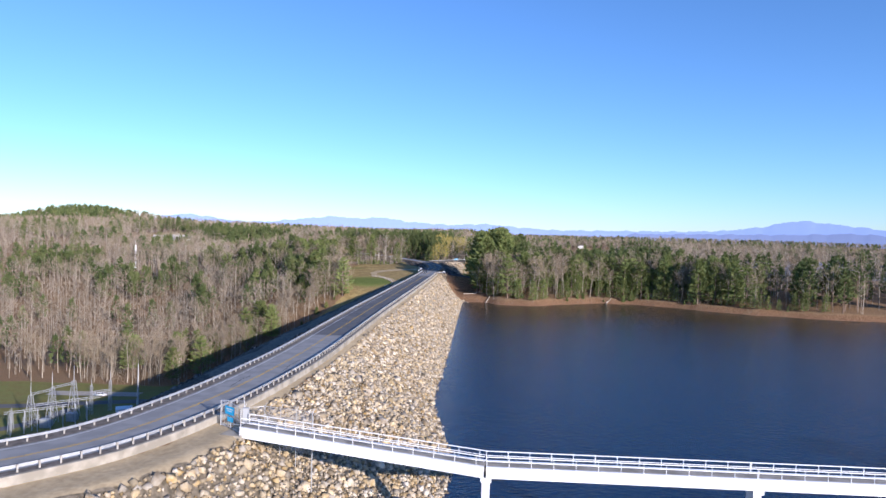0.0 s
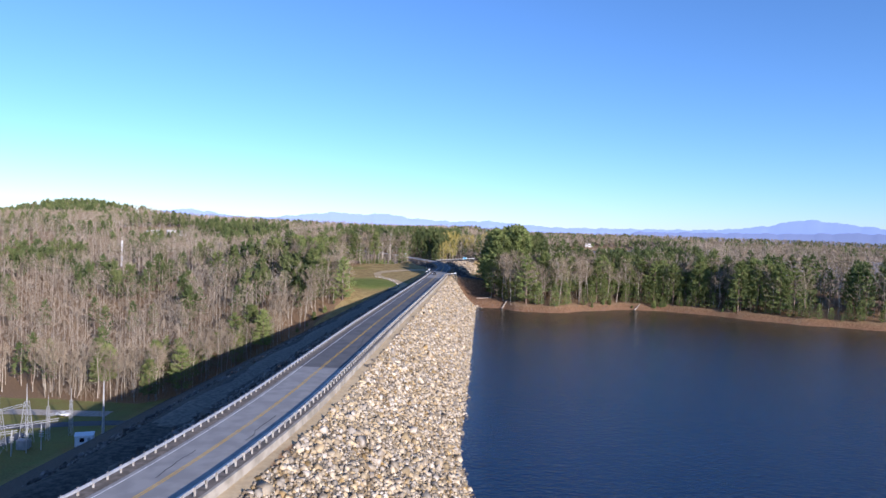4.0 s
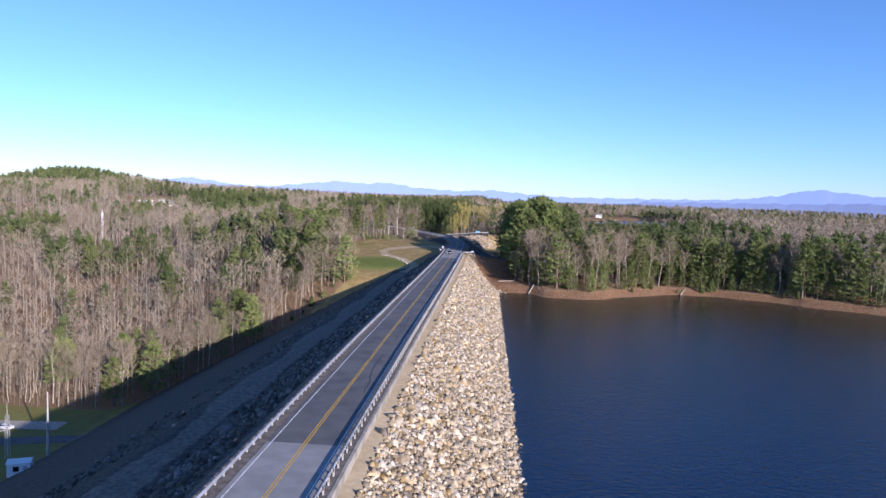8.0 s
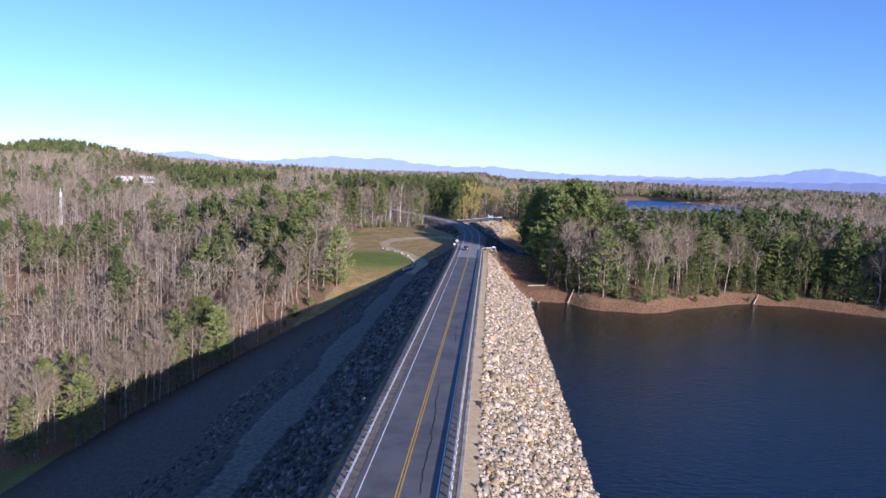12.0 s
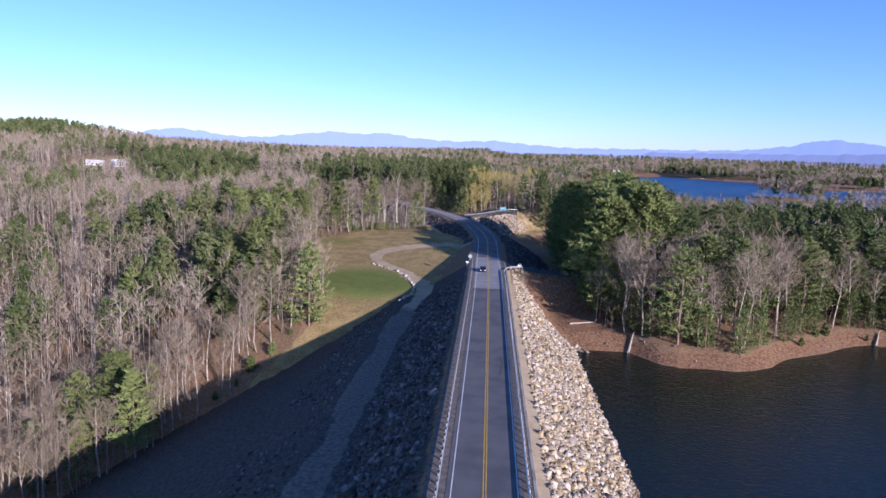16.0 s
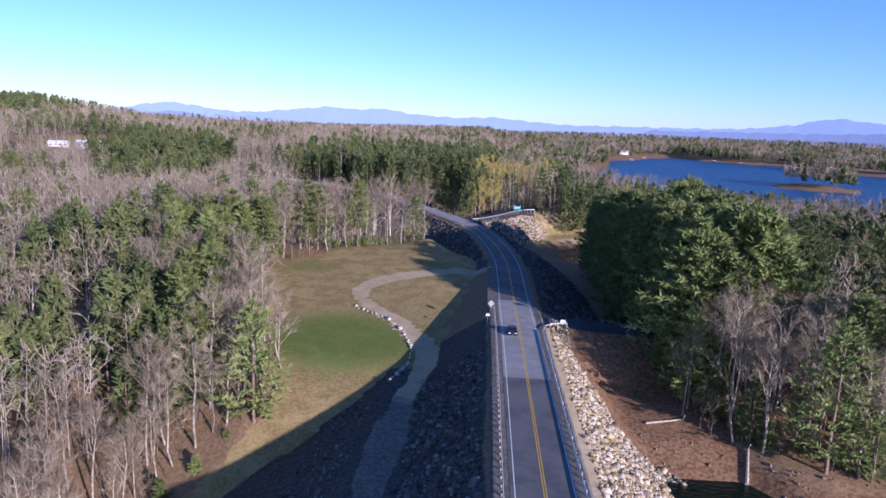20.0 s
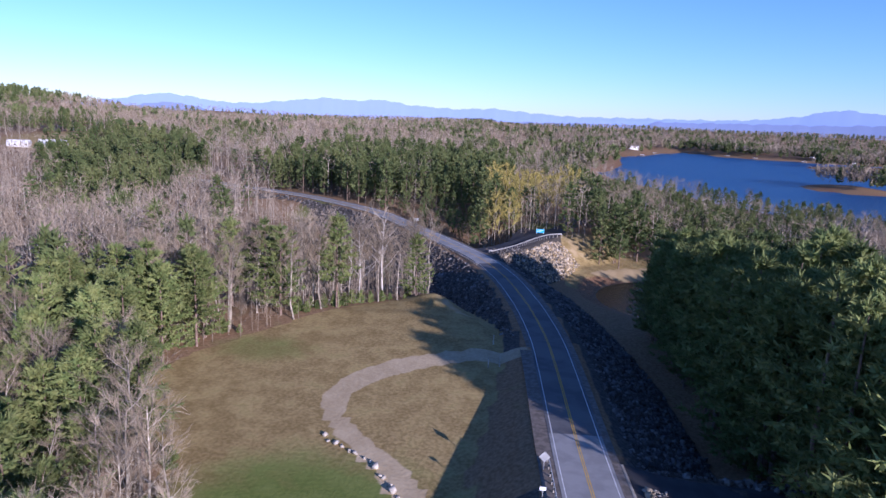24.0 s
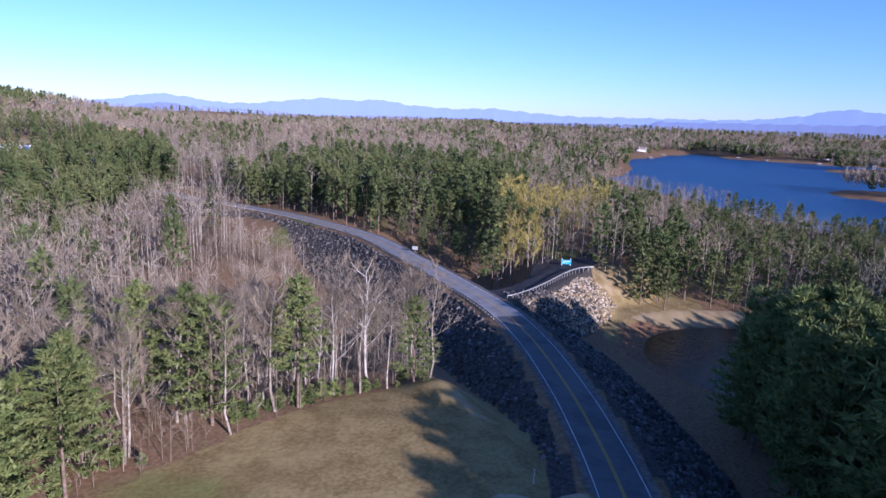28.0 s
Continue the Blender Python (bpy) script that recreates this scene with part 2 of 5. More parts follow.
def hills(x, y):
    u, v = 0.84 * (x + 960) + 0.545 * (y - 1540), -0.545 * (x + 960) + 0.84 * (y - 1540)
    r = 39 * np.exp(-(u / np.where(u < 0, 130, 240)) ** 2 - (v / 300) ** 2)
    r = r + 10 * np.exp(-((x - 40) / 500) ** 2 - ((y - 2300) / 500) ** 2)
    r = r + 30 * np.exp(-((x + 1150) / 350) ** 2 - ((y - 2900) / 500) ** 2)
    r = r + 5 * np.exp(-((x + 400) / 85) ** 2 - ((y - 905) / 62) ** 2) - 5 * np.exp(-((x + 370) / 60) ** 2 - ((y - 815) / 50) ** 2)
    r = r + (-22 + 34 * S((x + 1300) / 2200)) * S((y - 1300) / 1500) + 5 * np.sin(x / 190 + 1) * np.sin(y / 230) * S((np.hypot(x, y) - 500) / 500)
    return r


def lake_gap(x, y):
    """Rough distance inland from the nearest water's edge; negative over water."""
    wob = 2.0 * np.sin(x / 9.0) + 1.2 * np.sin(x / 3.7 + 1)
    a = y - np.interp(x, SHORE_X, SHORE_Y) - wob * (x > 45)
    main = np.where(x > -2, a, 400 + 0 * x)
    cove = (np.hypot((x - 55) / 31, (y - 510) / 29) - 1) * 28
    south = np.interp(x, [100, 117, 150, 200, 330, 500, 900], [1000, 960, 800, 690, 560, 480, 400])
    left = np.interp(y, [860, 960, 1071, 1110, 1162, 1300, 1444], [150, 117, 112, 140, 148, 180, 200])
    far = np.interp(x, [100, 196, 257, 294, 398, 440, 475, 541, 900, 1200, 1500], [1400, 1444, 1508, 1604, 1742, 1625, 1590, 1545, 1480, 1400, 400])
    north = np.maximum(np.maximum(south - y, (left - x)), y - far) + 3 * np.sin(x / 23) + 3 * np.sin(y / 31)
    spit = (1 - np.hypot((x - 620) / 148, (y - 1375) / 45)) * 40
    isle = (1 - np.hypot((x - 353) / 38, (y - 992) / 50)) * 40
    north = np.maximum(north, np.maximum(spit, isle))
    return np.minimum(np.minimum(main, cove), north)


def natural(x, y):
    """Natural ground without dam and road."""
    w = S((y - 262) / (95 + 0.9 * np.clip(-x - 50, 0, 260)))
    upper = np.clip(-8.5 + 0.1 * (y - 358), -9.5, -0.9) + 2.2 * np.exp(-((x + 27) / 6) ** 2 - ((y - 446) / 5) ** 2)
    gully = 10 * S((0.8 * (x + 20) + 0.6 * (y - 437) + 3) / 28) * S((620 - y) / 60) * S((y - 415) / 12)
    upper = upper - np.maximum(gully, 17 * np.exp(-((x + 66) / 46) ** 2 - ((y - 512) / 40) ** 2))
    upper = upper - 10 * S((-x - 90) / 80) * S((700 - y) / 150) + np.clip((y - 560) * 0.02, 0, 5)
    left = -50 + (upper + 50) * w
    left = left + 47 * S((30 - y) / 50) * S((x + 120) / 80)
    gap = lake_gap(x, y)
    right = WATER + np.where(gap < 0, np.maximum(gap * np.where(y > 800, 0.4, 0.25), -12), np.minimum(gap * 0.33, 2.6) + np.clip((gap - 8) * 0.1, 0, np.where((y > 540) & (x > 40), 1.5, 9)))
    flat = -11.5 + 3.5 * S((y - 430) / 60) * 0
    right = np.where((gap > 8) & (y > 335) & (y < 480), np.minimum(right, flat + 9 * S((x - 26) / 34)), right)
    lot = S((gap - 6) / 26) * S((y - 500) / 14) * S((50 - x) / 18) * S((730 - y) / 60)
    right = np.maximum(right, -2.4 - 13 * (1 - lot))
    k = S((x + 14) / 20)
    low = left * (1 - k) + right * k
    return low + hills(x, y) * np.where((x > 60) & (y > 600), S((gap + 5) / 140), 1.0)


# side roads on their own banks: line, height at both ends, half width
SPURS = [([(3, 366), (14, 367), (26, 369), (40, 374), (52, 380)], -1.4, -7.5, 5.0),
         ([(-17, 512), (-9, 519.5), (-3, 529), (2, 540), (6, 550), (13, 566), (21, 588), (30, 606), (42, 632)], -1.4, -2.5, 5.6)]


def ground(x, y):
    x, y = np.asarray(x, float), np.asarray(y, float)
    d, near = off_road(x, y)
    z0 = road_z(ROAD[near, 1]) - 0.12
    rz = z0 - 0.8 * S((d - 3.1) / 1.2) - np.clip(d - 6.6, 0, None) / (1.2 + 0.55 * S((110 - y) / 60) + 0.75 * S((y - 364) / 16))
    ld = -d
    lz = z0 - np.clip(ld - 6.2, 0, 12) * 0.64 - np.clip(ld - 24.5, 0, None) / 1.85
    lz2 = z0 - np.clip(ld - 6.0, 0, None) / 1.9
    lz = np.where(y < 372, lz, lz2)
    dam = np.where(d > 0, rz, lz)
    dam = np.where(np.abs(d) > 140, -99, dam)
    dam = np.where(d > 0, np.maximum(dam, z0 - 0.95 - np.clip(d - 6.6 - 4.2 * S((40 - y) / 14), 0, None) / 1.1), dam)
    top = np.maximum(natural(x, y), dam)
    for line, z1, z2, half in SPURS:
        p = even(np.array(line, float), 1.5)
        sh = np.shape(x)
        q = np.stack([np.ravel(x), np.ravel(y)], 1)
        sel = np.where((np.abs(q[:, 0] - p[:, 0].mean()) < 90) & (np.abs(q[:, 1] - p[:, 1].mean()) < 90))[0]
        if len(sel):
            dd = np.sqrt(((q[sel][:, None] - p[None]) ** 2).sum(-1))
            k = dd.argmin(1)
            zz = z1 + (z2 - z1) * k / len(p) - 0.1 - np.clip(dd.min(1) - half, 0, None) / (1.3 if half < 6 else 1.8)
            flat = top.reshape(-1).copy()
            flat[sel] = np.maximum(flat[sel], zz)
            top = flat.reshape(sh)
    return top


def axis(lo, hi, step, far_lo, far_hi, grow=1.16):
    a = list(np.arange(lo, hi + 1e-6, step))
    s = step
    while a[-1] < far_hi:
        s = min(s * grow, 160)
        a.append(a[-1] + s)
    s, b = step, [lo]
    while b[-1] > far_lo:
        s = min(s * grow, 160)
        b.append(b[-1] - s)
    return np.array(b[:0:-1] + a)


GX = axis(-110, 90, 1.6, -4800, 4800, 1.08)
GY = axis(0, 575, 1.7, -700, 4900, 1.04)
X, Y = np.meshgrid(GX, GY)
Z = ground(X, Y)
nx, ny = len(GX), len(GY)
idx = np.arange(nx * ny).reshape(ny, nx)
quads = np.stack([idx[:-1, :-1], idx[:-1, 1:], idx[1:, 1:], idx[1:, :-1]], -1).reshape(-1, 4)
ground_me = mesh("ground", np.stack([X, Y, Z], -1).reshape(-1, 3), quads, None, True)

# what covers the ground, and the track's painted shade, as soft masks
TRACK = even(spline(np.array([(-21.5, 90), (-21.5, 200), (-21.7, 300), (-20.8, 335), (-18.6, 357), (-24.6, 371), (-33.5, 382), (-38.6, 388.5), (-39.4, 394), (-37.6, 400), (-32, 406.3), (-25, 410.8), (-16.3, 414.6), (-9, 415), (-2, 413)], float), 12), 1.0)


def track_gap(x, y):
    sh = np.shape(x)
    p = np.stack([np.ravel(x), np.ravel(y)], 1)
    r = np.full(len(p), 99.0)
    sel = np.where((p[:, 0] > -80) & (p[:, 0] < 20) & (p[:, 1] > 60) & (p[:, 1] < 460))[0]
    for i in range(0, len(sel), 20000):
        q = p[sel[i:i + 20000]]
        r[sel[i:i + 20000]] = np.sqrt(((q[:, None] - TRACK[None]) ** 2).sum(-1).min(1))
    return r.reshape(sh)


EDGE = np.array([(-152, 245), (-110, 245), (-97, 262), (-87, 281), (-76, 298), (-62, 314), (-51, 327), (-46, 338), (-50, 356), (-60, 372), (-72, 388), (-76, 396), (-71, 407), (-61, 420), (-53, 430), (-43, 441), (-32, 449)], float)


def in_poly(x, y, poly):
    c = np.zeros(np.shape(x), bool)
    j = len(poly) - 1
    for i in range(len(poly)):
        (xi, yi), (xj, yj) = poly[i], poly[j]
        c ^= ((yi > y) != (yj > y)) & (x < (xj - xi) * (y - yi) / (yj - yi + 1e-12) + xi)
        j = i
    return c


OPEN = np.vstack([EDGE, [(-20, 452), (0, 440), (0, 60), (-150, 60), (-260, 150), (-260, 238)]])
FIELD = in_poly(X, Y, OPEN)
gap_w, gap_t = lake_gap(X, Y), track_gap(X, Y)
D = off_road(X, Y)[0]
dam_side = Z > natural(X, Y) + 0.3
LAWN = np.exp(-(((X - 8) / 11) ** 2 + ((Y - 578) / 15) ** 2) ** 2) + np.exp(-(((X + 96) / 10) ** 2 + ((Y - 597) / 13) ** 2) ** 2)
green = 0.75 * LAWN + 1.05 * np.exp(-(((X + 38) / 19) ** 2 + ((Y - 363) / 15) ** 2) ** 2) * S((392 - Y) / 10) + 0.52 * np.exp(-(((X + 58) / 10) ** 2 + ((Y - 412) / 6) ** 2) ** 2) + (FIELD & (Z < -45)) * np.where(X < -104, 0.56, 0.42)
masks = {
    "dry": (FIELD & ~dam_side) * 1.0 + 0.9 * np.exp(-(((X + 388) / 50) ** 2 + ((Y - 858) / 50) ** 2) ** 2) + ((X > 5) & (X < 34) & (Y > 366) & (Y < 480)) * 0.2 + ((X > 14) & (X < 50) & (Y > 512) & (Y < 566) & (gap_w > 0.5)) * 0.9,
    "green": np.clip(green, 0, 1),
    "gravel": np.clip((2.7 - gap_t + 0.5 * np.sin(Y / 7)) / 0.9, 0, 1)  + ((D > 5) & (D < 11) & (Y < 34)) * 0.9 + ((D > 4.5) & (D < 7.4) & (Y > 34) & (Y < 362)) * 0.8,
    "pale": ((D > 5) & (Y < 368)) * 1.0,
    # the dam's shade on the track, put into a darker gravel colour
    "track_shade": S((345 - Y) / 20) * (X < -12),
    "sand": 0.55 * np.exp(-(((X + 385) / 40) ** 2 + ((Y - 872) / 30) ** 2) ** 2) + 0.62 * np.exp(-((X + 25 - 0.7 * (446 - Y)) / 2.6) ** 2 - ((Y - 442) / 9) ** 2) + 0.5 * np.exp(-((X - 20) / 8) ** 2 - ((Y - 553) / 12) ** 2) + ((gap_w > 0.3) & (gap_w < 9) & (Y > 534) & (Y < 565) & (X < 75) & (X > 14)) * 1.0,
    "clay": np.clip(1 - np.abs(gap_w - 3) / np.where(Y > 600, 9, 6), 0, 1) * (X > 12) + ((Y > 322) & (Y < 364) & (X < 36) & (X > np.interp(Y, [316, 330, 350, 366], [28, 16, 11.5, 10]))) * 0.8,
    "stone": (dam_side & (np.abs(D) > 6.3) & ~((D < 0) & (Y > 364) & (Y < 414)) & ~((X > 15) & (Y > 520)) & ~((Y > 316) & (Y < 364) & (D > np.interp(Y, [316, 330, 350, 366], [30, 16.5, 12, 10])))) * 1.0,
}
for key, val in masks.items():
    at = ground_me.attributes.new(key, "FLOAT", "POINT")
    at.data.foreach_set("value", np.clip(val, 0, 1).astype(np.float32).ravel())


def ground_material():
    m = bpy.data.materials.new("ground_cover")
    m.use_nodes = True
    nt = m.node_tree
    n, L = nt.nodes, nt.links
    b = n["Principled BSDF"]
    b.inputs["Roughness"].default_value = 0.95
    b.inputs["Specular IOR Level"].default_value = 0.1
    geo = n.new("ShaderNodeNewGeometry")

    def noise_tex(scale, detail=6):
        t = n.new("ShaderNodeTexNoise")
        t.inputs["Scale"].default_value, t.inputs["Detail"].default_value = scale, detail
        L.new(geo.outputs["Position"], t.inputs["Vector"])
        return t.outputs[0]

    fine, mid, broad = noise_tex(1.6), noise_tex(0.25), noise_tex(0.035, 4)

    def two(c0, c1, src, lo=0.35, hi=0.65):
        r = n.new("ShaderNodeValToRGB")
        r.color_ramp.elements[0].position, r.color_ramp.elements[1].position = lo, hi
        r.color_ramp.elements[0].color, r.color_ramp.elements[1].color = (*c0, 1), (*c1, 1)
        L.new(src, r.inputs[0])
        return r.outputs[0]

    def mix(fac, a, c):
        x = n.new("ShaderNodeMix")
        x.data_type = "RGBA"
        L.new(fac, x.inputs[0])
        L.new(a, x.inputs[6])
        L.new(c, x.inputs[7])
        return x.outputs[2]

    def mask(key, soft=0.5):
        a = n.new("ShaderNodeAttribute")
        a.attribute_name = key
        s = n.new("ShaderNodeMath")
        s.operation = "ADD"
        L.new(a.outputs["Fac"], s.inputs[0])
        L.new(mid, s.inputs[1])
        r = n.new("ShaderNodeMapRange")
        r.inputs[1].default_value, r.inputs[2].default_value = 0.95 - soft * 0.25, 0.95 + soft * 0.3
        L.new(s.outputs[0], r.inputs[0])
        return r.outputs[0]

    col = mix(broad, two((0.19, 0.108, 0.055), (0.32, 0.195, 0.105), fine), two((0.21, 0.145, 0.08), (0.31, 0.22, 0.13), fine))
    col = mix(mask("dry"), col, mix(broad, two((0.235, 0.17, 0.066), (0.42, 0.325, 0.14), mid, 0.4, 0.62), two((0.2, 0.15, 0.062), (0.38, 0.285, 0.135), fine, 0.38, 0.64)))
    col = mix(mask("green", 1.5), col, mix(broad, two((0.095, 0.14, 0.028), (0.16, 0.2, 0.048), fine), two((0.12, 0.15, 0.035), (0.18, 0.205, 0.06), mid)))
    col = mix(mask("clay"), col, mix(mid, two((0.13, 0.068, 0.035), (0.27, 0.165, 0.09), fine, 0.4, 0.6), two((0.19, 0.1, 0.052), (0.34, 0.21, 0.12), fine)))
    col = mix(mask("sand"), col, two((0.33, 0.25, 0.13), (0.43, 0.33, 0.19), mid))
    # valley-side bed is darkened, shade between the stones put into its colour
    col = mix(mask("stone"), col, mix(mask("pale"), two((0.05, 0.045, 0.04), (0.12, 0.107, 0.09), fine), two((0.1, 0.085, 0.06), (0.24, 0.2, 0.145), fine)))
    col = mix(mask("gravel", 0.3), col, mix(mask("track_shade"), mix(broad, two((0.33, 0.26, 0.16), (0.47, 0.38, 0.245), fine), two((0.4, 0.315, 0.19), (0.52, 0.42, 0.27), mid)), two((0.13, 0.115, 0.095), (0.24, 0.205, 0.165), fine)))
    L.new(col, b.inputs["Base Color"])
    bp = n.new("ShaderNodeBump")
    bp.inputs["Strength"].default_value, bp.inputs["Distance"].default_value = 0.35, 0.25
    L.new(fine, bp.inputs["Height"])
    L.new(bp.outputs[0], b.inputs["Normal"])
    return m


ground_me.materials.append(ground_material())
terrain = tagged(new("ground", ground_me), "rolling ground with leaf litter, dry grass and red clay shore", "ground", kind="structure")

# water
def water_material():
    m = bpy.data.materials.new("lake_water")
    m.use_nodes = True
    n, L = m.node_tree.nodes, m.node_tree.links
    b = n["Principled BSDF"]
    b.inputs["IOR"].default_value = 1.33
    geo = n.new("ShaderNodeNewGeometry")
    xyz = n.new("ShaderNodeSeparateXYZ")
    L.new(geo.outputs["Position"], xyz.inputs[0])

    def along_y(calm, open_water, y0=560, y1=900):
        # blend along y: sheltered water by the dam, ruffled open lake beyond
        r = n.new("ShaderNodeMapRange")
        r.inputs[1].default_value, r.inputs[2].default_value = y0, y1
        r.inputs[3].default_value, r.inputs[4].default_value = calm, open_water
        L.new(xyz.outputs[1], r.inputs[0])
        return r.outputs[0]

    # reflected sky blue is put into the open lake's base colour
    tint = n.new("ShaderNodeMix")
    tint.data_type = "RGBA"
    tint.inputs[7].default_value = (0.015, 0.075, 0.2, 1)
    L.new(along_y(0.0, 1.0), tint.inputs[0])
    # green of the reflected trees is put into the colour near the shore
    tree_tint = n.new("ShaderNodeMix")
    tree_tint.data_type = "RGBA"
    tree_tint.inputs[6].default_value, tree_tint.inputs[7].default_value = (0.003, 0.016, 0.052, 1), (0.006, 0.014, 0.011, 1)
    L.new(along_y(0.0, 1.0, 120, 290), tree_tint.inputs[0])
    L.new(tree_tint.outputs[2], tint.inputs[6])
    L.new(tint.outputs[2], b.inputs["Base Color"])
    L.new(along_y(0.1, 0.4), b.inputs["Roughness"])
    mp = n.new("ShaderNodeMapping")
    mp.inputs["Scale"].default_value = (0.5, 1.0, 1.0)
    mp.inputs["Rotation"].default_value = (0, 0, 0.5)
    L.new(geo.outputs["Position"], mp.inputs[0])
    t = n.new("ShaderNodeTexNoise")
    t.inputs["Scale"].default_value, t.inputs["Detail"].default_value = 1.3, 5
    L.new(mp.outputs[0], t.inputs["Vector"])
    bp = n.new("ShaderNodeBump")
    bp.inputs["Distance"].default_value = 0.5
    L.new(along_y(0.55, 1.0), bp.inputs["Strength"])
    L.new(t.outputs[0], bp.inputs["Height"])
    L.new(bp.outputs[0], b.inputs["Normal"])
    return m


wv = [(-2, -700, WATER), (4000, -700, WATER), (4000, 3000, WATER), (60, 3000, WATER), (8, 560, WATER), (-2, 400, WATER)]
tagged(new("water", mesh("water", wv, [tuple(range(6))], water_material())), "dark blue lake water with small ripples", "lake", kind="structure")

# ---- road ----


def ribbon(name, material, a, b, y0, y1, lift, dash=None, line=ROAD):
    """A strip between the offsets a and b from the road's middle, for road rows from y0 to y1."""
    tan = np.gradient(line, axis=0)
    tan /= np.linalg.norm(tan, axis=1)[:, None]
    nor = np.stack([tan[:, 1], -tan[:, 0]], 1)
    k = np.where((line[:, 1] >= y0) & (line[:, 1] <= y1))[0]
    z = road_z(line[k, 1]) + lift
    p0, p1 = line[k] + nor[k] * a, line[k] + nor[k] * b
    v = np.vstack([np.c_[p0, z], np.c_[p1, z]])
    n = len(k)
    f = np.stack([np.arange(n - 1), np.arange(n, 2 * n - 1), np.arange(n + 1, 2 * n), np.arange(1, n)], 1)
    return mesh(name, v, f, material)


road = tagged(new("road", ribbon("road", M_ASPHALT, -3.95, 3.95, -60, 720, 0.0)), "two-lane grey asphalt road along the dam crest", "road", kind="structure")
tagged(new("road_worn_or_sunlit", ribbon("road_worn_or_sunlit", M_ASPHALT_LIGHT, -3.9, 3.9, -60, 101, 0.006)), "lighter asphalt surface, worn or painted sunlit", "road", kind="structure")
tagged(new("road_worn_or_sunlit", ribbon("road_worn_or_sunlit", M_ASPHALT_LIGHT, -3.9, 3.9, 328, 380, 0.006)), "lighter asphalt surface, worn or painted sunlit", "road", kind="structure")
# past the fork the sunlight is put into the colour, as a lighter strip
tagged(new("road_worn_or_sunlit", ribbon("road_worn_or_sunlit", M_ASPHALT_LIGHT, -3.9, 3.9, 494, 720, 0.006)), "lighter asphalt surface, worn or painted sunlit", "road", kind="structure")
tagged(new("shoulder", ribbon("shoulder", M_SHOULDER, -6.2, -3.95, -60, 416, -0.03)), "strip of grey gravel beside the road", "shoulder", kind="structure")
tagged(new("shoulder", ribbon("shoulder", M_SHOULDER, -4.75, -3.95, 416.5, 700, -0.03)), "narrow strip of grey gravel along the curving road", "shoulder", kind="structure")
tagged(new("shoulder", ribbon("shoulder", M_SHOULDER, 3.95, 5.05, -60, 700, -0.03)), "strip of grey gravel beside the road", "shoulder", kind="structure")
for nm, mt, a, b, lab in (("edge_line", M_WHITE, -3.46, -3.34, "white painted edge line"), ("edge_line", M_WHITE, 3.34, 3.46, "white painted edge line"),
                          ("centre_line", M_YELLOW, -0.2, -0.08, "yellow painted centre line"), ("centre_line", M_YELLOW, 0.08, 0.2, "yellow painted centre line")):
    tagged(new(nm, ribbon(nm, mt, a, b, -60, 720, 0.012)), lab, "road marking", kind="structure")

# side roads
p = even(spline(np.array(SPURS[0][0], float), 8), 1.5)
tn = np.gradient(p, axis=0)
tn /= np.linalg.norm(tn, axis=1)[:, None]
nr = np.stack([tn[:, 1], -tn[:, 0]], 1)
hw = 3.4 + 5.0 * np.exp(-np.arange(len(p)) / 3.0)
z = np.linspace(SPURS[0][1], SPURS[0][2], len(p)) + 0.02
v = np.vstack([np.c_[p - nr * hw[:, None], z], np.c_[p + nr * hw[:, None], z]])
n = len(p)
f = np.stack([np.arange(n - 1), np.arange(n, 2 * n - 1), np.arange(n + 1, 2 * n), np.arange(1, n)], 1)
tagged(new("side_road", mesh("side_road", v, f, M_ASPHALT_NEW)), "dark asphalt side road branching off", "road", kind="structure")


def drape(left, right, lift=0.1, cross=7):
    """A sheet between two edges that follows the ground."""
    a, b = even(spline(np.array(left, float), 10), 0.2), even(spline(np.array(right, float), 10), 0.2)
    u = np.linspace(0, 1, 40)
    a, b = (np.stack([np.interp(u, np.linspace(0, 1, len(q)), q[:, i]) for i in (0, 1)], 1) for q in (a, b))
    q = a[:, None] + (b - a)[:, None] * np.linspace(0, 1, cross)[None, :, None]
    zz = np.maximum(ground(q[..., 0], q[..., 1]), -2.4) + lift
    k = np.arange(40 * cross).reshape(40, cross)
    return mesh("side_road", np.dstack([q, zz]).reshape(-1, 3), np.stack([k[:-1, :-1], k[:-1, 1:], k[1:, 1:], k[1:, :-1]], -1).reshape(-1, 4), M_ASPHALT_NEW)


tagged(new("side_road", drape([(-20, 517), (-13, 519), (-8.5, 529), (-5.5, 541), (-3.4, 554), (-1, 566), (2, 576)], [(-15.4, 509), (-11, 512.5), (-5.6, 520), (0, 529), (5, 539), (9, 548), (11, 558)])), "dark asphalt apron of the side road junction", "road", kind="structure")
tagged(new("side_road", drape([(4, 548), (8, 560), (15, 577), (24, 599), (38, 634)], [(11, 547), (15.5, 557), (22.5, 574), (31, 595), (45, 630)], 0.13)), "dark asphalt side road leading into the trees", "road", kind="structure")

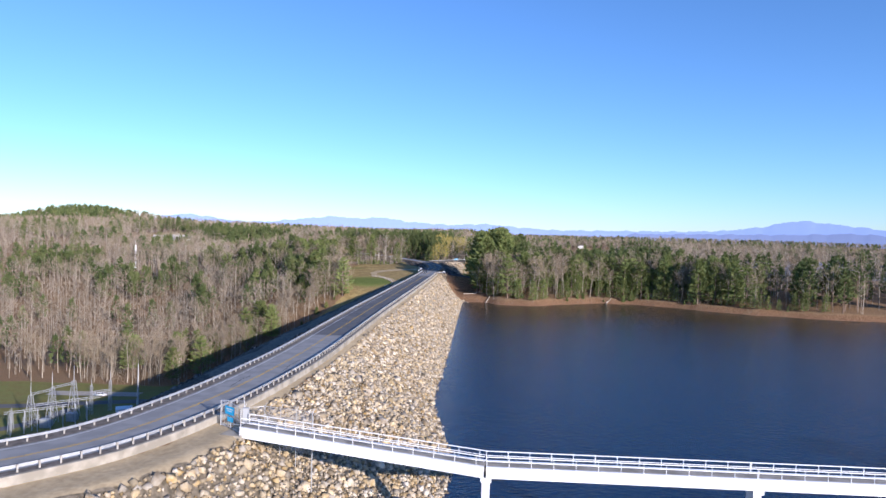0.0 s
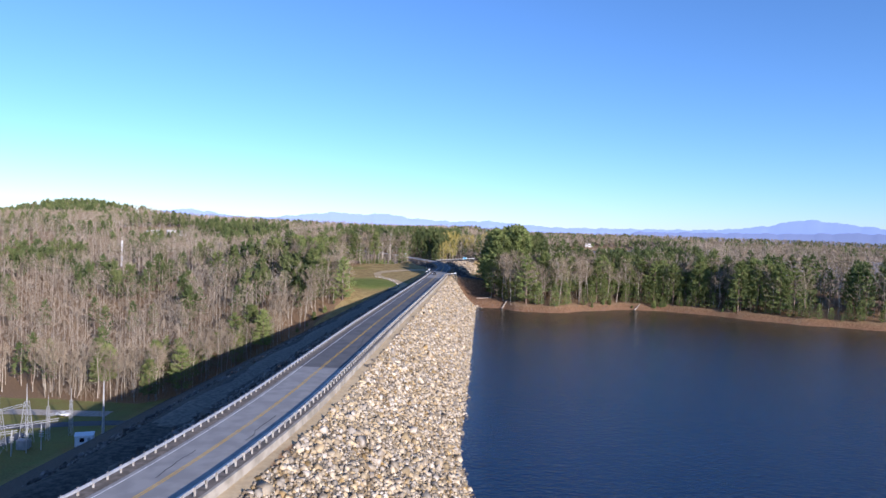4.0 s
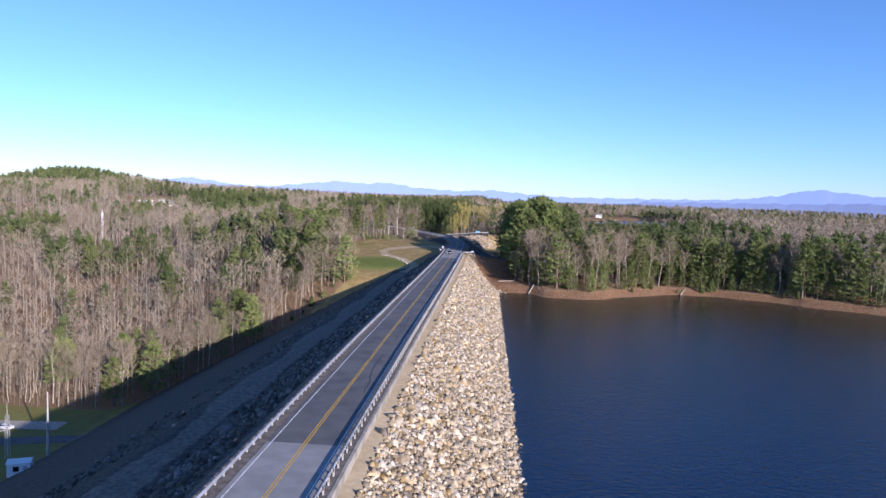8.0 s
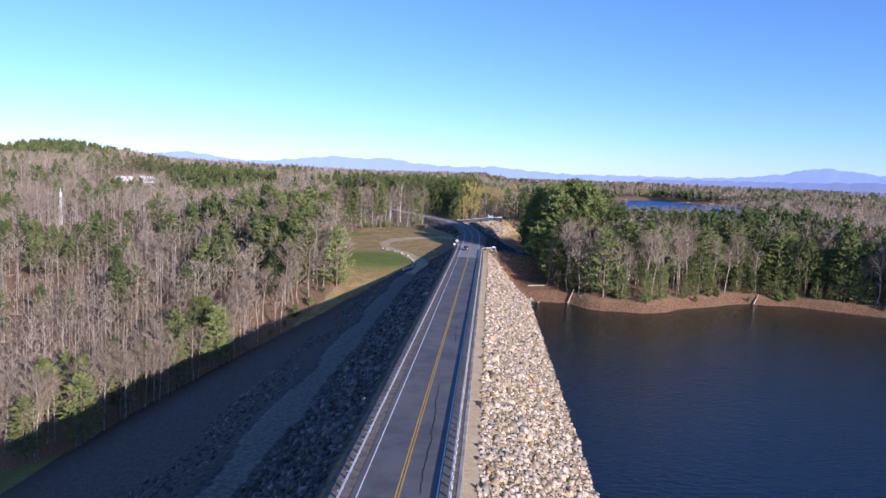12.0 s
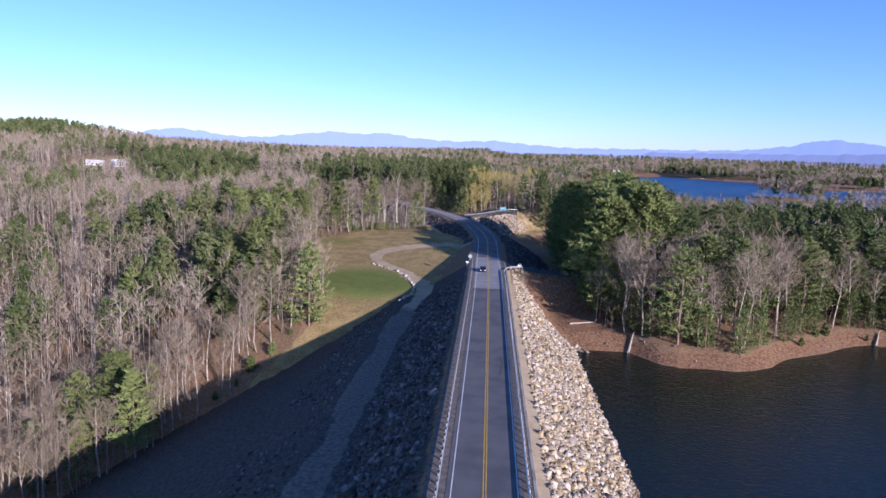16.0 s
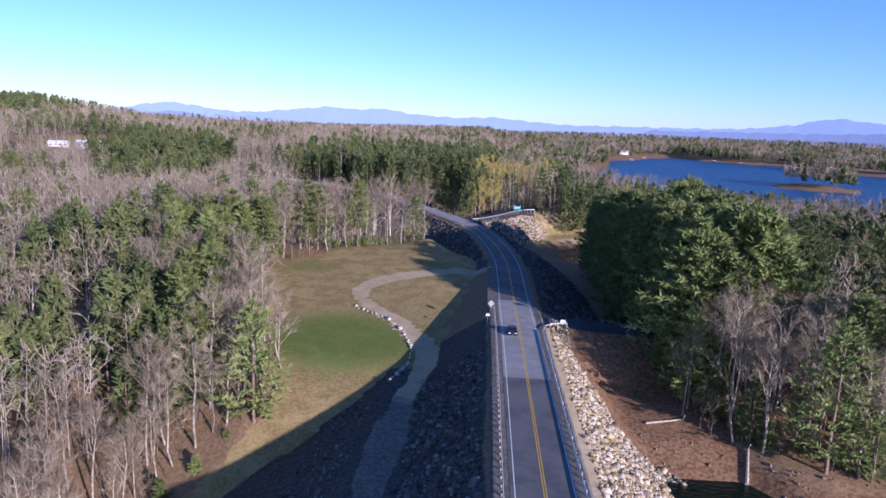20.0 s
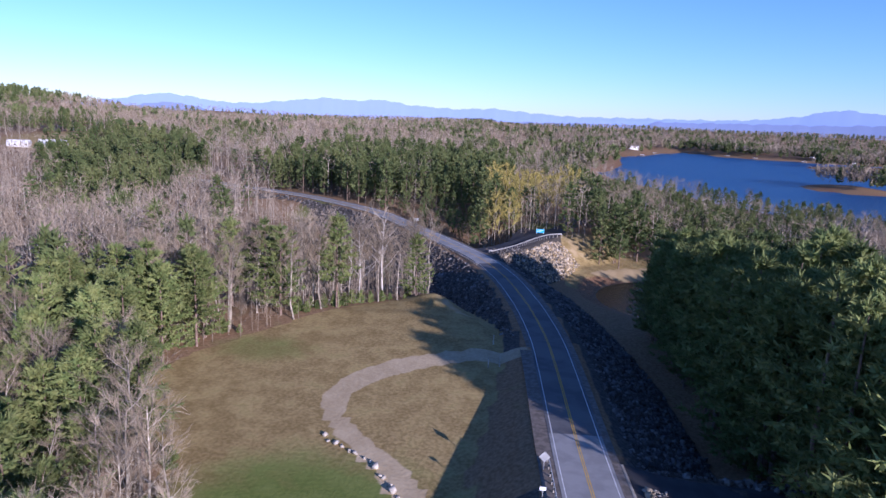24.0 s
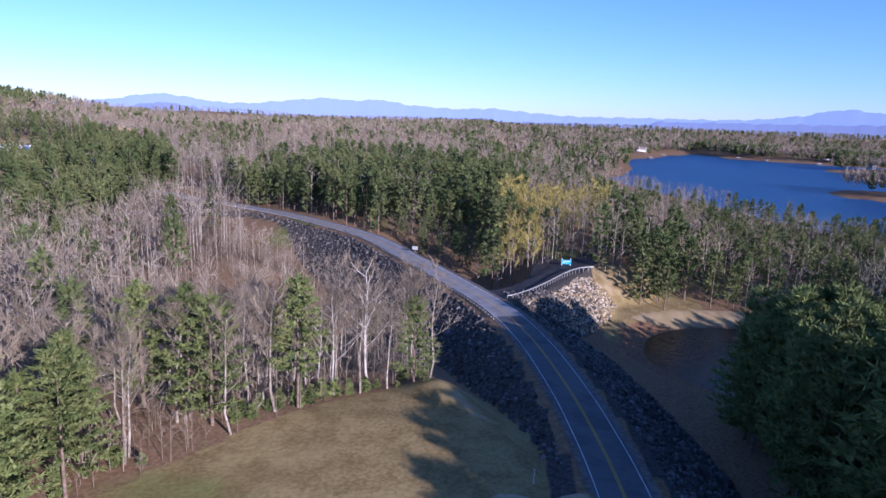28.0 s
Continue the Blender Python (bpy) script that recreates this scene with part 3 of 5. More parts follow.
# dark crack seals in the right-hand lane and the seam of the worn surface
for y0, n, x0 in ((118, 60, 2.4), (150, 90, 1.9), (205, 40, 2.2), (262, 26, 2.0), (48, 24, -1.0), (60, 30, 2.2)):
    yy = y0 + np.arange(n) * 0.35
    xx = x0 + np.cumsum(rng.normal(0, 0.06, n)) + np.interp(yy, ROAD[:, 1], ROAD[:, 0])
    z = road_z(yy) + 0.016
    v = np.vstack([np.c_[xx - 0.05, yy, z], np.c_[xx + 0.05, yy, z]])
    f = np.stack([np.arange(n - 1), np.arange(n, 2 * n - 1), np.arange(n + 1, 2 * n), np.arange(1, n)], 1)
    tagged(new("crack_seal", mesh("crack_seal", v, f, M_SEAL)), "wandering black crack seal on the asphalt", "road crack", kind="structure")

# valley lane, car park and grass bank below the dam
def flat_strip(name, line, half, lift, material, label, cat):
    p = even(spline(np.array(line, float), 8), 2.0)
    tn = np.gradient(p, axis=0)
    tn /= np.linalg.norm(tn, axis=1)[:, None]
    nr = np.stack([tn[:, 1], -tn[:, 0]], 1)
    a, b = p - nr * half, p + nr * half
    v = np.vstack([np.c_[a, ground(a[:, 0], a[:, 1]) + lift], np.c_[b, ground(b[:, 0], b[:, 1]) + lift]])
    n = len(p)
    f = np.stack([np.arange(n - 1), np.arange(n, 2 * n - 1), np.arange(n + 1, 2 * n), np.arange(1, n)], 1)
    return tagged(new(name, mesh(name, v, f, material)), label, cat, kind="structure")


flat_strip("valley_lane", [(-240, 190), (-180, 198), (-150, 204), (-128, 212), (-108, 219), (-95, 221)], 3.0, 0.08, M_ASPHALT, "narrow dark lane in the valley", "road")
flat_strip("valley_lane", [(-160, 140), (-140, 165), (-128, 186), (-126, 205)], 2.5, 0.12, M_ASPHALT, "narrow dark lane in the valley", "road")
flat_strip("gravel_lot", [(-150, 226), (-130, 228), (-112, 230)], 3.6, 0.1, M_PALEGRAVEL, "pale gravel parking strip", "parking lot")

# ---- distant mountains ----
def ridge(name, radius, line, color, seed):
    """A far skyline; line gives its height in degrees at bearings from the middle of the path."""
    # blue of the distant haze is put into the colour, with a slight glow
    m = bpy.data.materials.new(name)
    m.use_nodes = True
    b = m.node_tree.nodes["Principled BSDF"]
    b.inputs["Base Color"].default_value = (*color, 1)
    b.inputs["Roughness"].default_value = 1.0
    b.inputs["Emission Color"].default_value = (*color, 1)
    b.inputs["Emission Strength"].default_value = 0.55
    deg = np.linspace(-75, 75, 900)
    az = np.radians(deg)
    el = np.interp(deg, [p[0] for p in line], [p[1] for p in line])
    soft = np.hanning(9) / np.hanning(9).sum()
    el = np.convolve(np.pad(el, 4, "edge"), soft, "valid")
    k = np.random.default_rng(seed)
    for f in (61, 97, 190, 310):
        el = el + 0.28 / f ** 0.5 * np.sin(az * f * 3 + k.uniform(0, 6)) * 0.9
    top = 38 + radius * np.tan(np.radians(el))
    x, y = radius * np.sin(az), 160 + radius * np.cos(az)
    n = len(az)
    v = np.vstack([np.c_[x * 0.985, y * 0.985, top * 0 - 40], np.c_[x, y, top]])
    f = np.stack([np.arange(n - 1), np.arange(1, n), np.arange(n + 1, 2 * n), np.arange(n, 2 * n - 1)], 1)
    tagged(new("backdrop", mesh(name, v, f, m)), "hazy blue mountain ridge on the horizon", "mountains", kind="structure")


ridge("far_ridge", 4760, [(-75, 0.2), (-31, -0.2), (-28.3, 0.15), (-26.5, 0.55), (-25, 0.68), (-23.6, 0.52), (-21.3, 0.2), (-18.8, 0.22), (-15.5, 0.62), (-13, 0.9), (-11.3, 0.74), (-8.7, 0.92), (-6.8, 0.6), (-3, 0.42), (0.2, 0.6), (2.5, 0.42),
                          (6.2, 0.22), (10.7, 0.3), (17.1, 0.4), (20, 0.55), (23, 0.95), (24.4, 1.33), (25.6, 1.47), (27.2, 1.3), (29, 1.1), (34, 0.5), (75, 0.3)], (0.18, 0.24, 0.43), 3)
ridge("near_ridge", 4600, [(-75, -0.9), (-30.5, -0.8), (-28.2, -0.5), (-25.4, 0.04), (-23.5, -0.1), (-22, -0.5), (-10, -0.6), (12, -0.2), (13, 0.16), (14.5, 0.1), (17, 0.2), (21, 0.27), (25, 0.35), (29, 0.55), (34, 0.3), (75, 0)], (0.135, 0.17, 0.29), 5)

# ---- trees ----
def tuft_fan(c, out, ln, wd, n, k):
    """n thin triangles round each centre in c, leaning along out."""
    m = len(c)
    d = k.normal(0, 1, (m, n, 3)) * [0.62, 0.62, 0.42] + out[:, None] * 0.75 + [0, 0, 0.22]
    d /= np.linalg.norm(d, axis=2)[..., None]
    s = np.cross(d, k.normal(0, 1, (m, n, 3)))
    s /= np.linalg.norm(s, axis=2)[..., None] + 1e-9
    L = ln * k.uniform(0.7, 1.3, (m, n, 1))
    a = c[:, None] - d * L * 0.3
    v = np.stack([a - s * wd / 2, a + s * wd / 2, a + d * L], 2).reshape(-1, 3)
    return v


def tris(v):
    return np.arange(len(v)).reshape(-1, 3)


def taper(points, radii, n):
    """A tapered tube through points."""
    v, f = [], []
    for i, (p, r) in enumerate(zip(points, radii)):
        for j in range(n):
            a = 2 * math.pi * j / n
            v.append((p[0] + r * math.cos(a), p[1] + r * math.sin(a), p[2]))
    for i in range(len(points) - 1):
        for j in range(n):
            a, b = i * n + j, i * n + (j + 1) % n
            f += [(a, b, b + n), (a, b + n, a + n)]
    return np.array(v), np.array(f)


def pine_arrays(seed, h, whorls, per, clumps, fan, ln, wd, low=0.28, spread=0.2, sides=6):
    k = np.random.default_rng(seed)
    zs = np.linspace(0, h * 0.97, 5)
    wob = np.cumsum(k.normal(0, 0.012 * h / 20, (5, 2)), axis=0) * 4
    tv, tf = taper(np.c_[wob, zs], np.interp(zs, [0, h], [0.014 * h, 0.002 * h]), sides)
    C, O = [], []
    for i in range(whorls):
        u = (i + k.uniform(0, 0.6)) / whorls
        z = h * (low + (0.985 - low) * u)
        reach = h * spread * (1.0 - u) ** 0.62 * (0.55 + 0.45 * min(1, u / 0.18)) + 0.25
        a0 = k.uniform(0, 6.28)
        for j in range(per):
            if k.random() < 0.1:
                continue
            a = a0 + 6.28 * j / per + k.normal(0, 0.25)
            r = reach * k.uniform(0.65, 1.15)
            d = np.array([math.cos(a), math.sin(a), 0.12 + 0.3 * u])
            for t in (np.linspace(0.35, 1.0, clumps) if clumps > 1 else (0.8,)):
                c = np.array([np.interp(z, zs, wob[:, 0]), np.interp(z, zs, wob[:, 1]), z - 0.25]) + d * r * t + k.normal(0, 0.12 * h / 20, 3)
                C.append(c)
                O.append(d / np.linalg.norm(d))
    C.append([0, 0, h * 0.98])
    O.append([0, 0, 1])
    cv = tuft_fan(np.array(C), np.array(O), ln, wd, fan, k)
    return tv, tf, cv


def bare_arrays(seed, h, prim, sec, twigs, ln=1.6, wd=0.05, low=0.4, spread=0.2, sides=6, br=0.05, n=6):
    k = np.random.default_rng(seed)
    zs = np.linspace(0, h * 0.93, n)
    wob = np.cumsum(k.normal(0, 0.25, (n, 2)), axis=0) * h / 20
    wob -= wob[0]
    tv, tf = taper(np.c_[wob, zs], np.interp(zs, [0, h], [0.011 * h, 0.0025 * h] if n > 3 else [0.0085 * h, 0.002 * h]), sides)
    V, F, off = [tv], [tf], len(tv)
    tw = []
    for i in range(prim):
        u = low + (0.93 - low) * (i + k.random()) / prim
        z = u * h
        base = np.array([np.interp(z, zs, wob[:, 0]), np.interp(z, zs, wob[:, 1]), z])
        a = i * 2.4 + k.normal(0, 0.4)
        up = k.uniform(0.55, 1.4)
        d = np.array([math.cos(a), math.sin(a), up])
        d /= np.linalg.norm(d)
        L = h * spread * (1.25 - 0.85 * (u - low) / (1 - low)) * k.uniform(0.75, 1.25)
        e = base + d * L + [0, 0, 0.12 * L]
        b, f = taper([base, base + d * L * 0.5, e], [br * 1.5, br, br * 0.45], 3) if n > 3 else (np.array([base - [br, 0, 0], base + [br, 0, 0], e]), np.array([[0, 1, 2]]))
        V.append(b)
        F.append(f + off)
        off += len(b)
        for j in range(sec):
            t = k.uniform(0.3, 1.0)
            p = base + (e - base) * t
            d2 = d + k.normal(0, 0.5, 3) + [0, 0, 0.35]
            d2 /= np.linalg.norm(d2)
            L2 = L * 0.55 * k.uniform(0.6, 1.2)
            s = np.cross(d2, k.normal(0, 1, 3))
            s /= np.linalg.norm(s)
            tw.append([p - s * wd * 0.7, p + s * wd * 0.7, p + d2 * L2])
            for _ in range(twigs):
                q = p + d2 * L2 * k.uniform(0.2, 1.0)
                d3 = d2 + k.normal(0, 0.55, 3) + [0, 0, 0.2]
                d3 /= np.linalg.norm(d3)
                s = np.cross(d3, k.normal(0, 1, 3))
                s /= np.linalg.norm(s)
                tw.append([q - s * wd * 0.5, q + s * wd * 0.5, q + d3 * ln * k.uniform(0.5, 1.2) * h / 20])
    return np.vstack(V), np.vstack(F), np.array(tw).reshape(-1, 3)


# where the woods stand; groves of pines: middle and radius
GROVES = [(-65, 345, 8), (-78, 354, 9), (-101, 352, 10), (-68, 366, 8), (-92, 401, 13), (-77, 399, 11), (-80, 382, 9), (-107, 394, 12), (-128, 396, 13), (-89, 300, 5), (-83, 310, 5),
          (-115, 274, 6), (-131, 256, 5), (-192, 400, 17), (-226, 412, 15), (-180, 420, 13), (-308, 482, 28), (-124, 505, 5), (-81, 431, 4), (-62, 427, 3), (-172, 448, 9),
          (-250, 519, 18), (-75, 412, 7), (-131, 340, 5), (-290, 400, 12), (-150, 372, 7), (-270, 590, 18)]
def pine_share(x, y):
    """How much of the wood is pine, from place to place."""
    nz = 0.5 + 0.5 * np.sin(x / 37 + 1.3 * np.sin(y / 61)) * np.sin(y / 43 + 1.1 * np.sin(x / 53))
    p = np.where(nz > 0.78, 0.6, 0.06) + np.where((y > 700) & (x > -130) & (nz > 0.5), 0.22, 0.0)
    p = np.where((x < -20) & (x > -330) & (y < 560), 0.035, p)
    p = np.where((x < -20) & (x > -180) & (y > 455) & (y < 700) & (off_side(x, y) < 0), 0.04, p)
    for cx, cy, r in GROVES:
        p = np.where(np.hypot(x - cx, y - cy) < r, 0.95, p)
    p = np.where(np.hypot((x + 925) / 150, (y - 1430) / 170) < 1, 0.9, p)
    block = in_poly(x, y, np.array([(-165, 555), (-172, 660), (-240, 790), (-345, 880), (-365, 800), (-250, 625)]))
    p = np.where(block, 0.97, p)
    p = np.where((off_side(x, y) > 0) & (y > 500) & (y < 760) & (x < -2) & (x > -140), 0.88, p)
    p = np.where((x > 20) & (y > np.where(x < 60, 349, 372)) & (y < 482) & (x < 160), 0.93, p)
    p = np.where((x > 20) & (y < np.where(x < 60, 349, 372)) & (lake_gap(x, y) < 46) & (x < 85), 0.16, p)
    p = np.where((x >= 80) & (y < 372) & (lake_gap(x, y) < 45), 0.52, p)
    p = np.where((x > 26) & (x < 260) & (y > 536) & (y < 810), np.where(nz > 0.45, 0.72, 0.36), p)
    return p


def off_side(x, y):
    return off_road(x, y)[0]


def scatter(x0, x1, y0, y1, step, k):
    gx, gy = np.meshgrid(np.arange(x0, x1, step), np.arange(y0, y1, step))
    p = np.stack([gx.ravel(), gy.ravel()], 1) + k.uniform(-0.48, 0.48, (gx.size, 2)) * step
    x, y = p[:, 0], p[:, 1]
    d, near = off_road(x, y)
    ok = (np.abs(d) > 9) & ~in_poly(x, y, OPEN) & (lake_gap(x, y) > np.where(y > 800, 4, 9))
    zz = ground(x, y)
    ok &= (zz < natural(x, y) + 0.25) | ((x < -38) & (x > -110) & (y < 345) & (zz < natural(x, y) + 5))
    ok &= ~((x > 0) & (x < 29) & (y < 482) & (y > 300)) & ~((x > -60) & (x < 10) & (y < 330)) & ~((x > -150) & (y < 240) & (x < 10))
    ok &= ~((x > 4) & (x < 30) & (y > 480) & (y < 552))
    ok &= ~((x > -20) & (x < 30) & (y > 505) & (y < 600) & (np.hypot(x - 4, y - 537) < 17))
    ok &= ~((np.abs(x + 385) < 48) & (y > 792) & (y < 905)) & ~((np.abs(x + 470) < 16) & (np.abs(y - 1150) < 14)) & ~((np.abs(x - 180) < 45) & (y > 1615) & (y < 1668)) & ~((np.abs(x - 262) < 14) & (y > 1570) & (y < 1612))
    ok &= ~((y > 450) & (y < 640) & (d > -24) & (d < 0)) & ~((d > 0) & (d < 28) & (y > 366) & (y < 508))
    ok &= np.hypot((x + 95) / 17, (y - 594) / 19) > 1
    ok &= ~((x > 20) & (x < 90) & (y > 460 + 0.5 * (x - 30)) & (y < 545))
    return np.c_[p, zz][ok]


def edge_gap(p):
    """Distance from the wood's edges that the road overlooks."""
    lines = np.vstack([even(EDGE, 3.0), even(np.array([(29, 480), (29, 400), (29, 345), (36, 332), (60, 322), (90, 342), (125, 348), (160, 326)], float), 3.0)])
    return np.sqrt(((p[:, None, :2] - lines[None]) ** 2).sum(-1).min(1))


k_tree = np.random.default_rng(21)
near_p = np.vstack([scatter(-150, -20, 240, 480, 5.2, k_tree), scatter(20, 180, 300, 480, 5.0, k_tree), scatter(-330, -150, 240, 700, 7.0, k_tree), scatter(-150, 230, 480, 700, 6.3, k_tree), scatter(180, 230, 240, 480, 6.0, k_tree), scatter(28, 84, 350, 484, 6.0, k_tree), scatter(28, 56, 346, 484, 5.5, k_tree)])
gap_e = edge_gap(near_p)
is_pine = k_tree.random(len(near_p)) < pine_share(near_p[:, 0], near_p[:, 1])
order = np.argsort(gap_e)
pine_ids = [i for i in order if is_pine[i]][:290]
bare_ids = [i for i in order if not is_pine[i]][:290]
taken = np.zeros(len(near_p), bool)
taken[pine_ids + bare_ids] = True


def tree_height(p, pine, k):
    tall = np.where((p[:, 0] > 20) & (p[:, 1] < 500), np.where(p[:, 0] < 58, np.where(p[:, 1] > 352, np.where((p[:, 0] < 46) & (p[:, 1] < 412), 33.0, 28.0), 23.0), np.where(p[:, 1] > 372, 19.5, 22.0)), 19.5)
    low = np.where((p[:, 0] > -110) & (p[:, 0] < -20) & (p[:, 1] > 458) & (p[:, 1] < 600), 0.58, 1.0) * np.where(np.hypot((p[:, 0] + 318) / 60, (p[:, 1] - 700) / 80) < 1, 0.55, 1.0) * np.where((p[:, 0] > 60) & (p[:, 1] > 540) & (p[:, 1] < 1000), np.where(p[:, 0] > 110, 0.6, 0.72), 1.0)
    return low * np.where(pine, tall, np.where(p[:, 0] > 20, 20.0, 18.5)) * np.where(tall > 27, k.uniform(0.88, 1.08, len(p)), k.uniform(0.78, 1.2, len(p)))


heights = tree_height(near_p, is_pine, k_tree)


def make_tree(name, arrays, bark, leaf, label, group, leaf_name="crown"):
    tv, tf, cv = arrays
    root = tagged(new(name), label, "tree", group)
    part("trunk", mesh(name + "_trunk", tv, tf, bark, True), root)
    part(leaf_name, mesh(name + "_crown", cv, tris(cv), leaf), root)
    return root


PINES = [make_tree("pine_tree", pine_arrays(s, 20, 16, 5, 4, 7, 1.4, 0.35, lo, sp * 1.4), M_PINEBARK, M_NEEDLE, "tall dark green pine at the edge of the wood", "pines of the near wood")
         for s, lo, sp in ((1, 0.18, 0.2), (2, 0.12, 0.22), (3, 0.25, 0.19), (4, 0.06, 0.21), (5, 0.3, 0.2))]
BARES = [make_tree("bare_tree", bare_arrays(s, 20, 14, 7, 8, 1.9, 0.05, lo, sp), M_BARK, M_TWIG, "leafless grey deciduous tree at the edge of the wood", "bare trees of the near wood")
         for s, lo, sp in ((11, 0.35, 0.21), (12, 0.45, 0.19), (13, 0.5, 0.17), (14, 0.3, 0.24), (15, 0.55, 0.2))]
first = {}
for ids, kinds in ((pine_ids, PINES), (bare_ids, BARES)):
    for n, i in enumerate(ids):
        src = kinds[n % len(kinds)]
        x, y, z = near_p[i]
        s = heights[i] / 20
        m = pose(x, y, z - 0.15, 0, 0, k_tree.uniform(0, 360))
        if src.name not in first:
            first[src.name] = True
            src.matrix_basis = m @ Matrix.Diagonal((s, s, s, 1))
        else:
            c = copy_thing(src, m)
            c.scale = (s * k_tree.uniform(0.9, 1.1), s * k_tree.uniform(0.9, 1.1), s)


def plant(name, pts, hs, variants, material, label, crown=True, k=k_tree):
    """Many small trees joined into one mesh; variants are vertex arrays (triangles in a row, or vertices and faces) for a tree 20 m high."""
    V, F, off = [], [], 0
    pick = k.integers(0, len(variants), len(pts))
    for i, (tv, tf) in enumerate(variants):
        sel = np.where(pick == i)[0]
        if not len(sel):
            continue
        a = k.uniform(0, 6.28, len(sel))
        s = (hs[sel] / 20)[:, None]
        x = (tv[None, :, 0] * np.cos(a)[:, None] - tv[None, :, 1] * np.sin(a)[:, None]) * s + pts[sel, 0][:, None]
        y = (tv[None, :, 0] * np.sin(a)[:, None] + tv[None, :, 1] * np.cos(a)[:, None]) * s + pts[sel, 1][:, None]
        z = tv[None, :, 2] * s + pts[sel, 2][:, None]
        V.append(np.stack([x, y, z], -1).reshape(-1, 3))
        F.append((tf[None] + (off + np.arange(len(sel)) * len(tv))[:, None, None]).reshape(-1, 3))
        off += len(sel) * len(tv)
    tagged(new(name, mesh(name, np.vstack(V), np.vstack(F), material)), label, "woods", kind="stuff")


def both(arr):
    tv, tf, cv = arr
    return (tv, tf), (cv, tris(cv))


mid_pine = [both(pine_arrays(30 + i, 20, 11, 4, 1, 6, 2.5, 0.85, lo, 0.2, 3)) for i, lo in enumerate((0.12, 0.2, 0.32))]
mid_bare = [both(bare_arrays(40 + i, 20, 7, 2, 4, 2.9, 0.15, lo, 0.22, 3, 0.09, 3)) for i, lo in enumerate((0.35, 0.45, 0.5))]
rest, rest_h, rest_pine = near_p[~taken], heights[~taken], is_pine[~taken]
k_mid = np.random.default_rng(22)
more = np.vstack([scatter(-620, -330, 240, 1000, 10.2, k_mid), scatter(-330, 300, 700, 1000, 9.6, k_mid), scatter(230, 420, 240, 700, 9.0, k_mid)])
more_pine = k_mid.random(len(more)) < pine_share(more[:, 0], more[:, 1])
mid_p, mid_h, mid_k = np.vstack([rest, more]), np.r_[rest_h, tree_height(more, more_pine, k_mid)], np.r_[rest_pine, more_pine]
willow = (np.hypot((mid_p[:, 0] - 8) / 24, (mid_p[:, 1] - 614) / 30) < 1) | (np.hypot((mid_p[:, 0] + 8) / 8, (mid_p[:, 1] - 560) / 16) < 1)
mid_k &= ~willow
pn, br = mid_k, ~mid_k & ~willow
near_pine = [both(pine_arrays(35 + i, 20, 13, 5, 3, 8, 1.05, 0.25, lo, 0.2, 3)) for i, lo in enumerate((0.1, 0.2, 0.3))]
close = pn & (mid_p[:, 1] < 500) & (mid_p[:, 0] > 20) & (mid_p[:, 0] < 100)
plant("pine_trunks", mid_p[pn], mid_h[pn], [a for a, b in mid_pine], M_PINEBARK, "brown trunks of pines in the wood")
# the darker crown colour carries the shade on this side of the wood
plant("pine_crowns", mid_p[close], mid_h[close], [b for a, b in near_pine], M_NEEDLE_FAR, "dark green crowns of tall pines beside the cove")
plant("pine_crowns", mid_p[pn & ~close], mid_h[pn & ~close], [b for a, b in mid_pine], M_NEEDLE_FAR, "dark green crowns of pines in the wood")
plant("bare_trunks", mid_p[br], mid_h[br], [a for a, b in mid_bare], M_BARK, "grey trunks and limbs of leafless woods")
plant("bare_crowns", mid_p[br], mid_h[br], [b for a, b in mid_bare], M_TWIG_FAR, "grey-brown twigs of leafless woods")
bud = [both(bare_arrays(46 + i, 20, 9, 4, 7, 2.4, 0.2, 0.3, 0.2, 3, 0.09, 3)) for i in range(3)]
plant("budding_trunks", mid_p[willow], mid_h[willow] * 0.95, [a for a, b in bud], M_BARK, "pale trunks of budding trees")
plant("budding_crowns", mid_p[willow], mid_h[willow] * 0.95, [b for a, b in bud], M_WILLOW, "yellow-green crowns of budding trees")

# thin undergrowth along the edges of the wood
k_un = np.random.default_rng(77)
und = np.vstack([scatter(-150, -25, 244, 480, 2.6, k_un), scatter(28, 170, 305, 480, 2.9, k_un)])
und = und[edge_gap(und) < 15]
und2 = scatter(-150, 60, 440, 640, 3.6, k_un)
und = np.vstack([und, und2[np.abs(off_side(und2[:, 0], und2[:, 1])) < 75]])
plant("undergrowth", und, k_un.uniform(2.5, 8.5, len(und)), [(np.vstack([b[0], a[0]]), np.vstack([b[1], a[1] + len(b[0])])) for a, b in [both(bare_arrays(70 + i, 20, 6, 1, 6, 4.5, 0.16, 0.12, 0.26, 3, 0.14, 3)) for i in range(3)]], M_TWIG_FAR, "thin grey-brown undergrowth along the wood")

far_pine = [both(pine_arrays(50 + i, 20, 5, 3, 1, 3, 5.5, 3.4, 0.25, 0.2, 3)) for i in range(3)]
far_bare = [both(bare_arrays(60 + i, 20, 6, 1, 3, 5.5, 0.8, 0.3, 0.22, 3, 0.2, 3)) for i in range(3)]
k_far = np.random.default_rng(23)
farp = np.vstack([scatter(-900, 700, 1000, 1500, 13, k_far), scatter(-1300, -620, 500, 1000, 14, k_far), scatter(-1500, -900, 1000, 2000, 16, k_far),
                  scatter(-900, 1100, 1500, 2300, 19, k_far), scatter(420, 1200, 240, 1500, 18, k_far), scatter(-2300, 2300, 2300, 4300, 48, k_far), scatter(320, 412, 945, 1055, 6.5, k_far), scatter(120, 720, 1430, 1820, 11, k_far), scatter(480, 760, 1330, 1420, 9, k_far)])
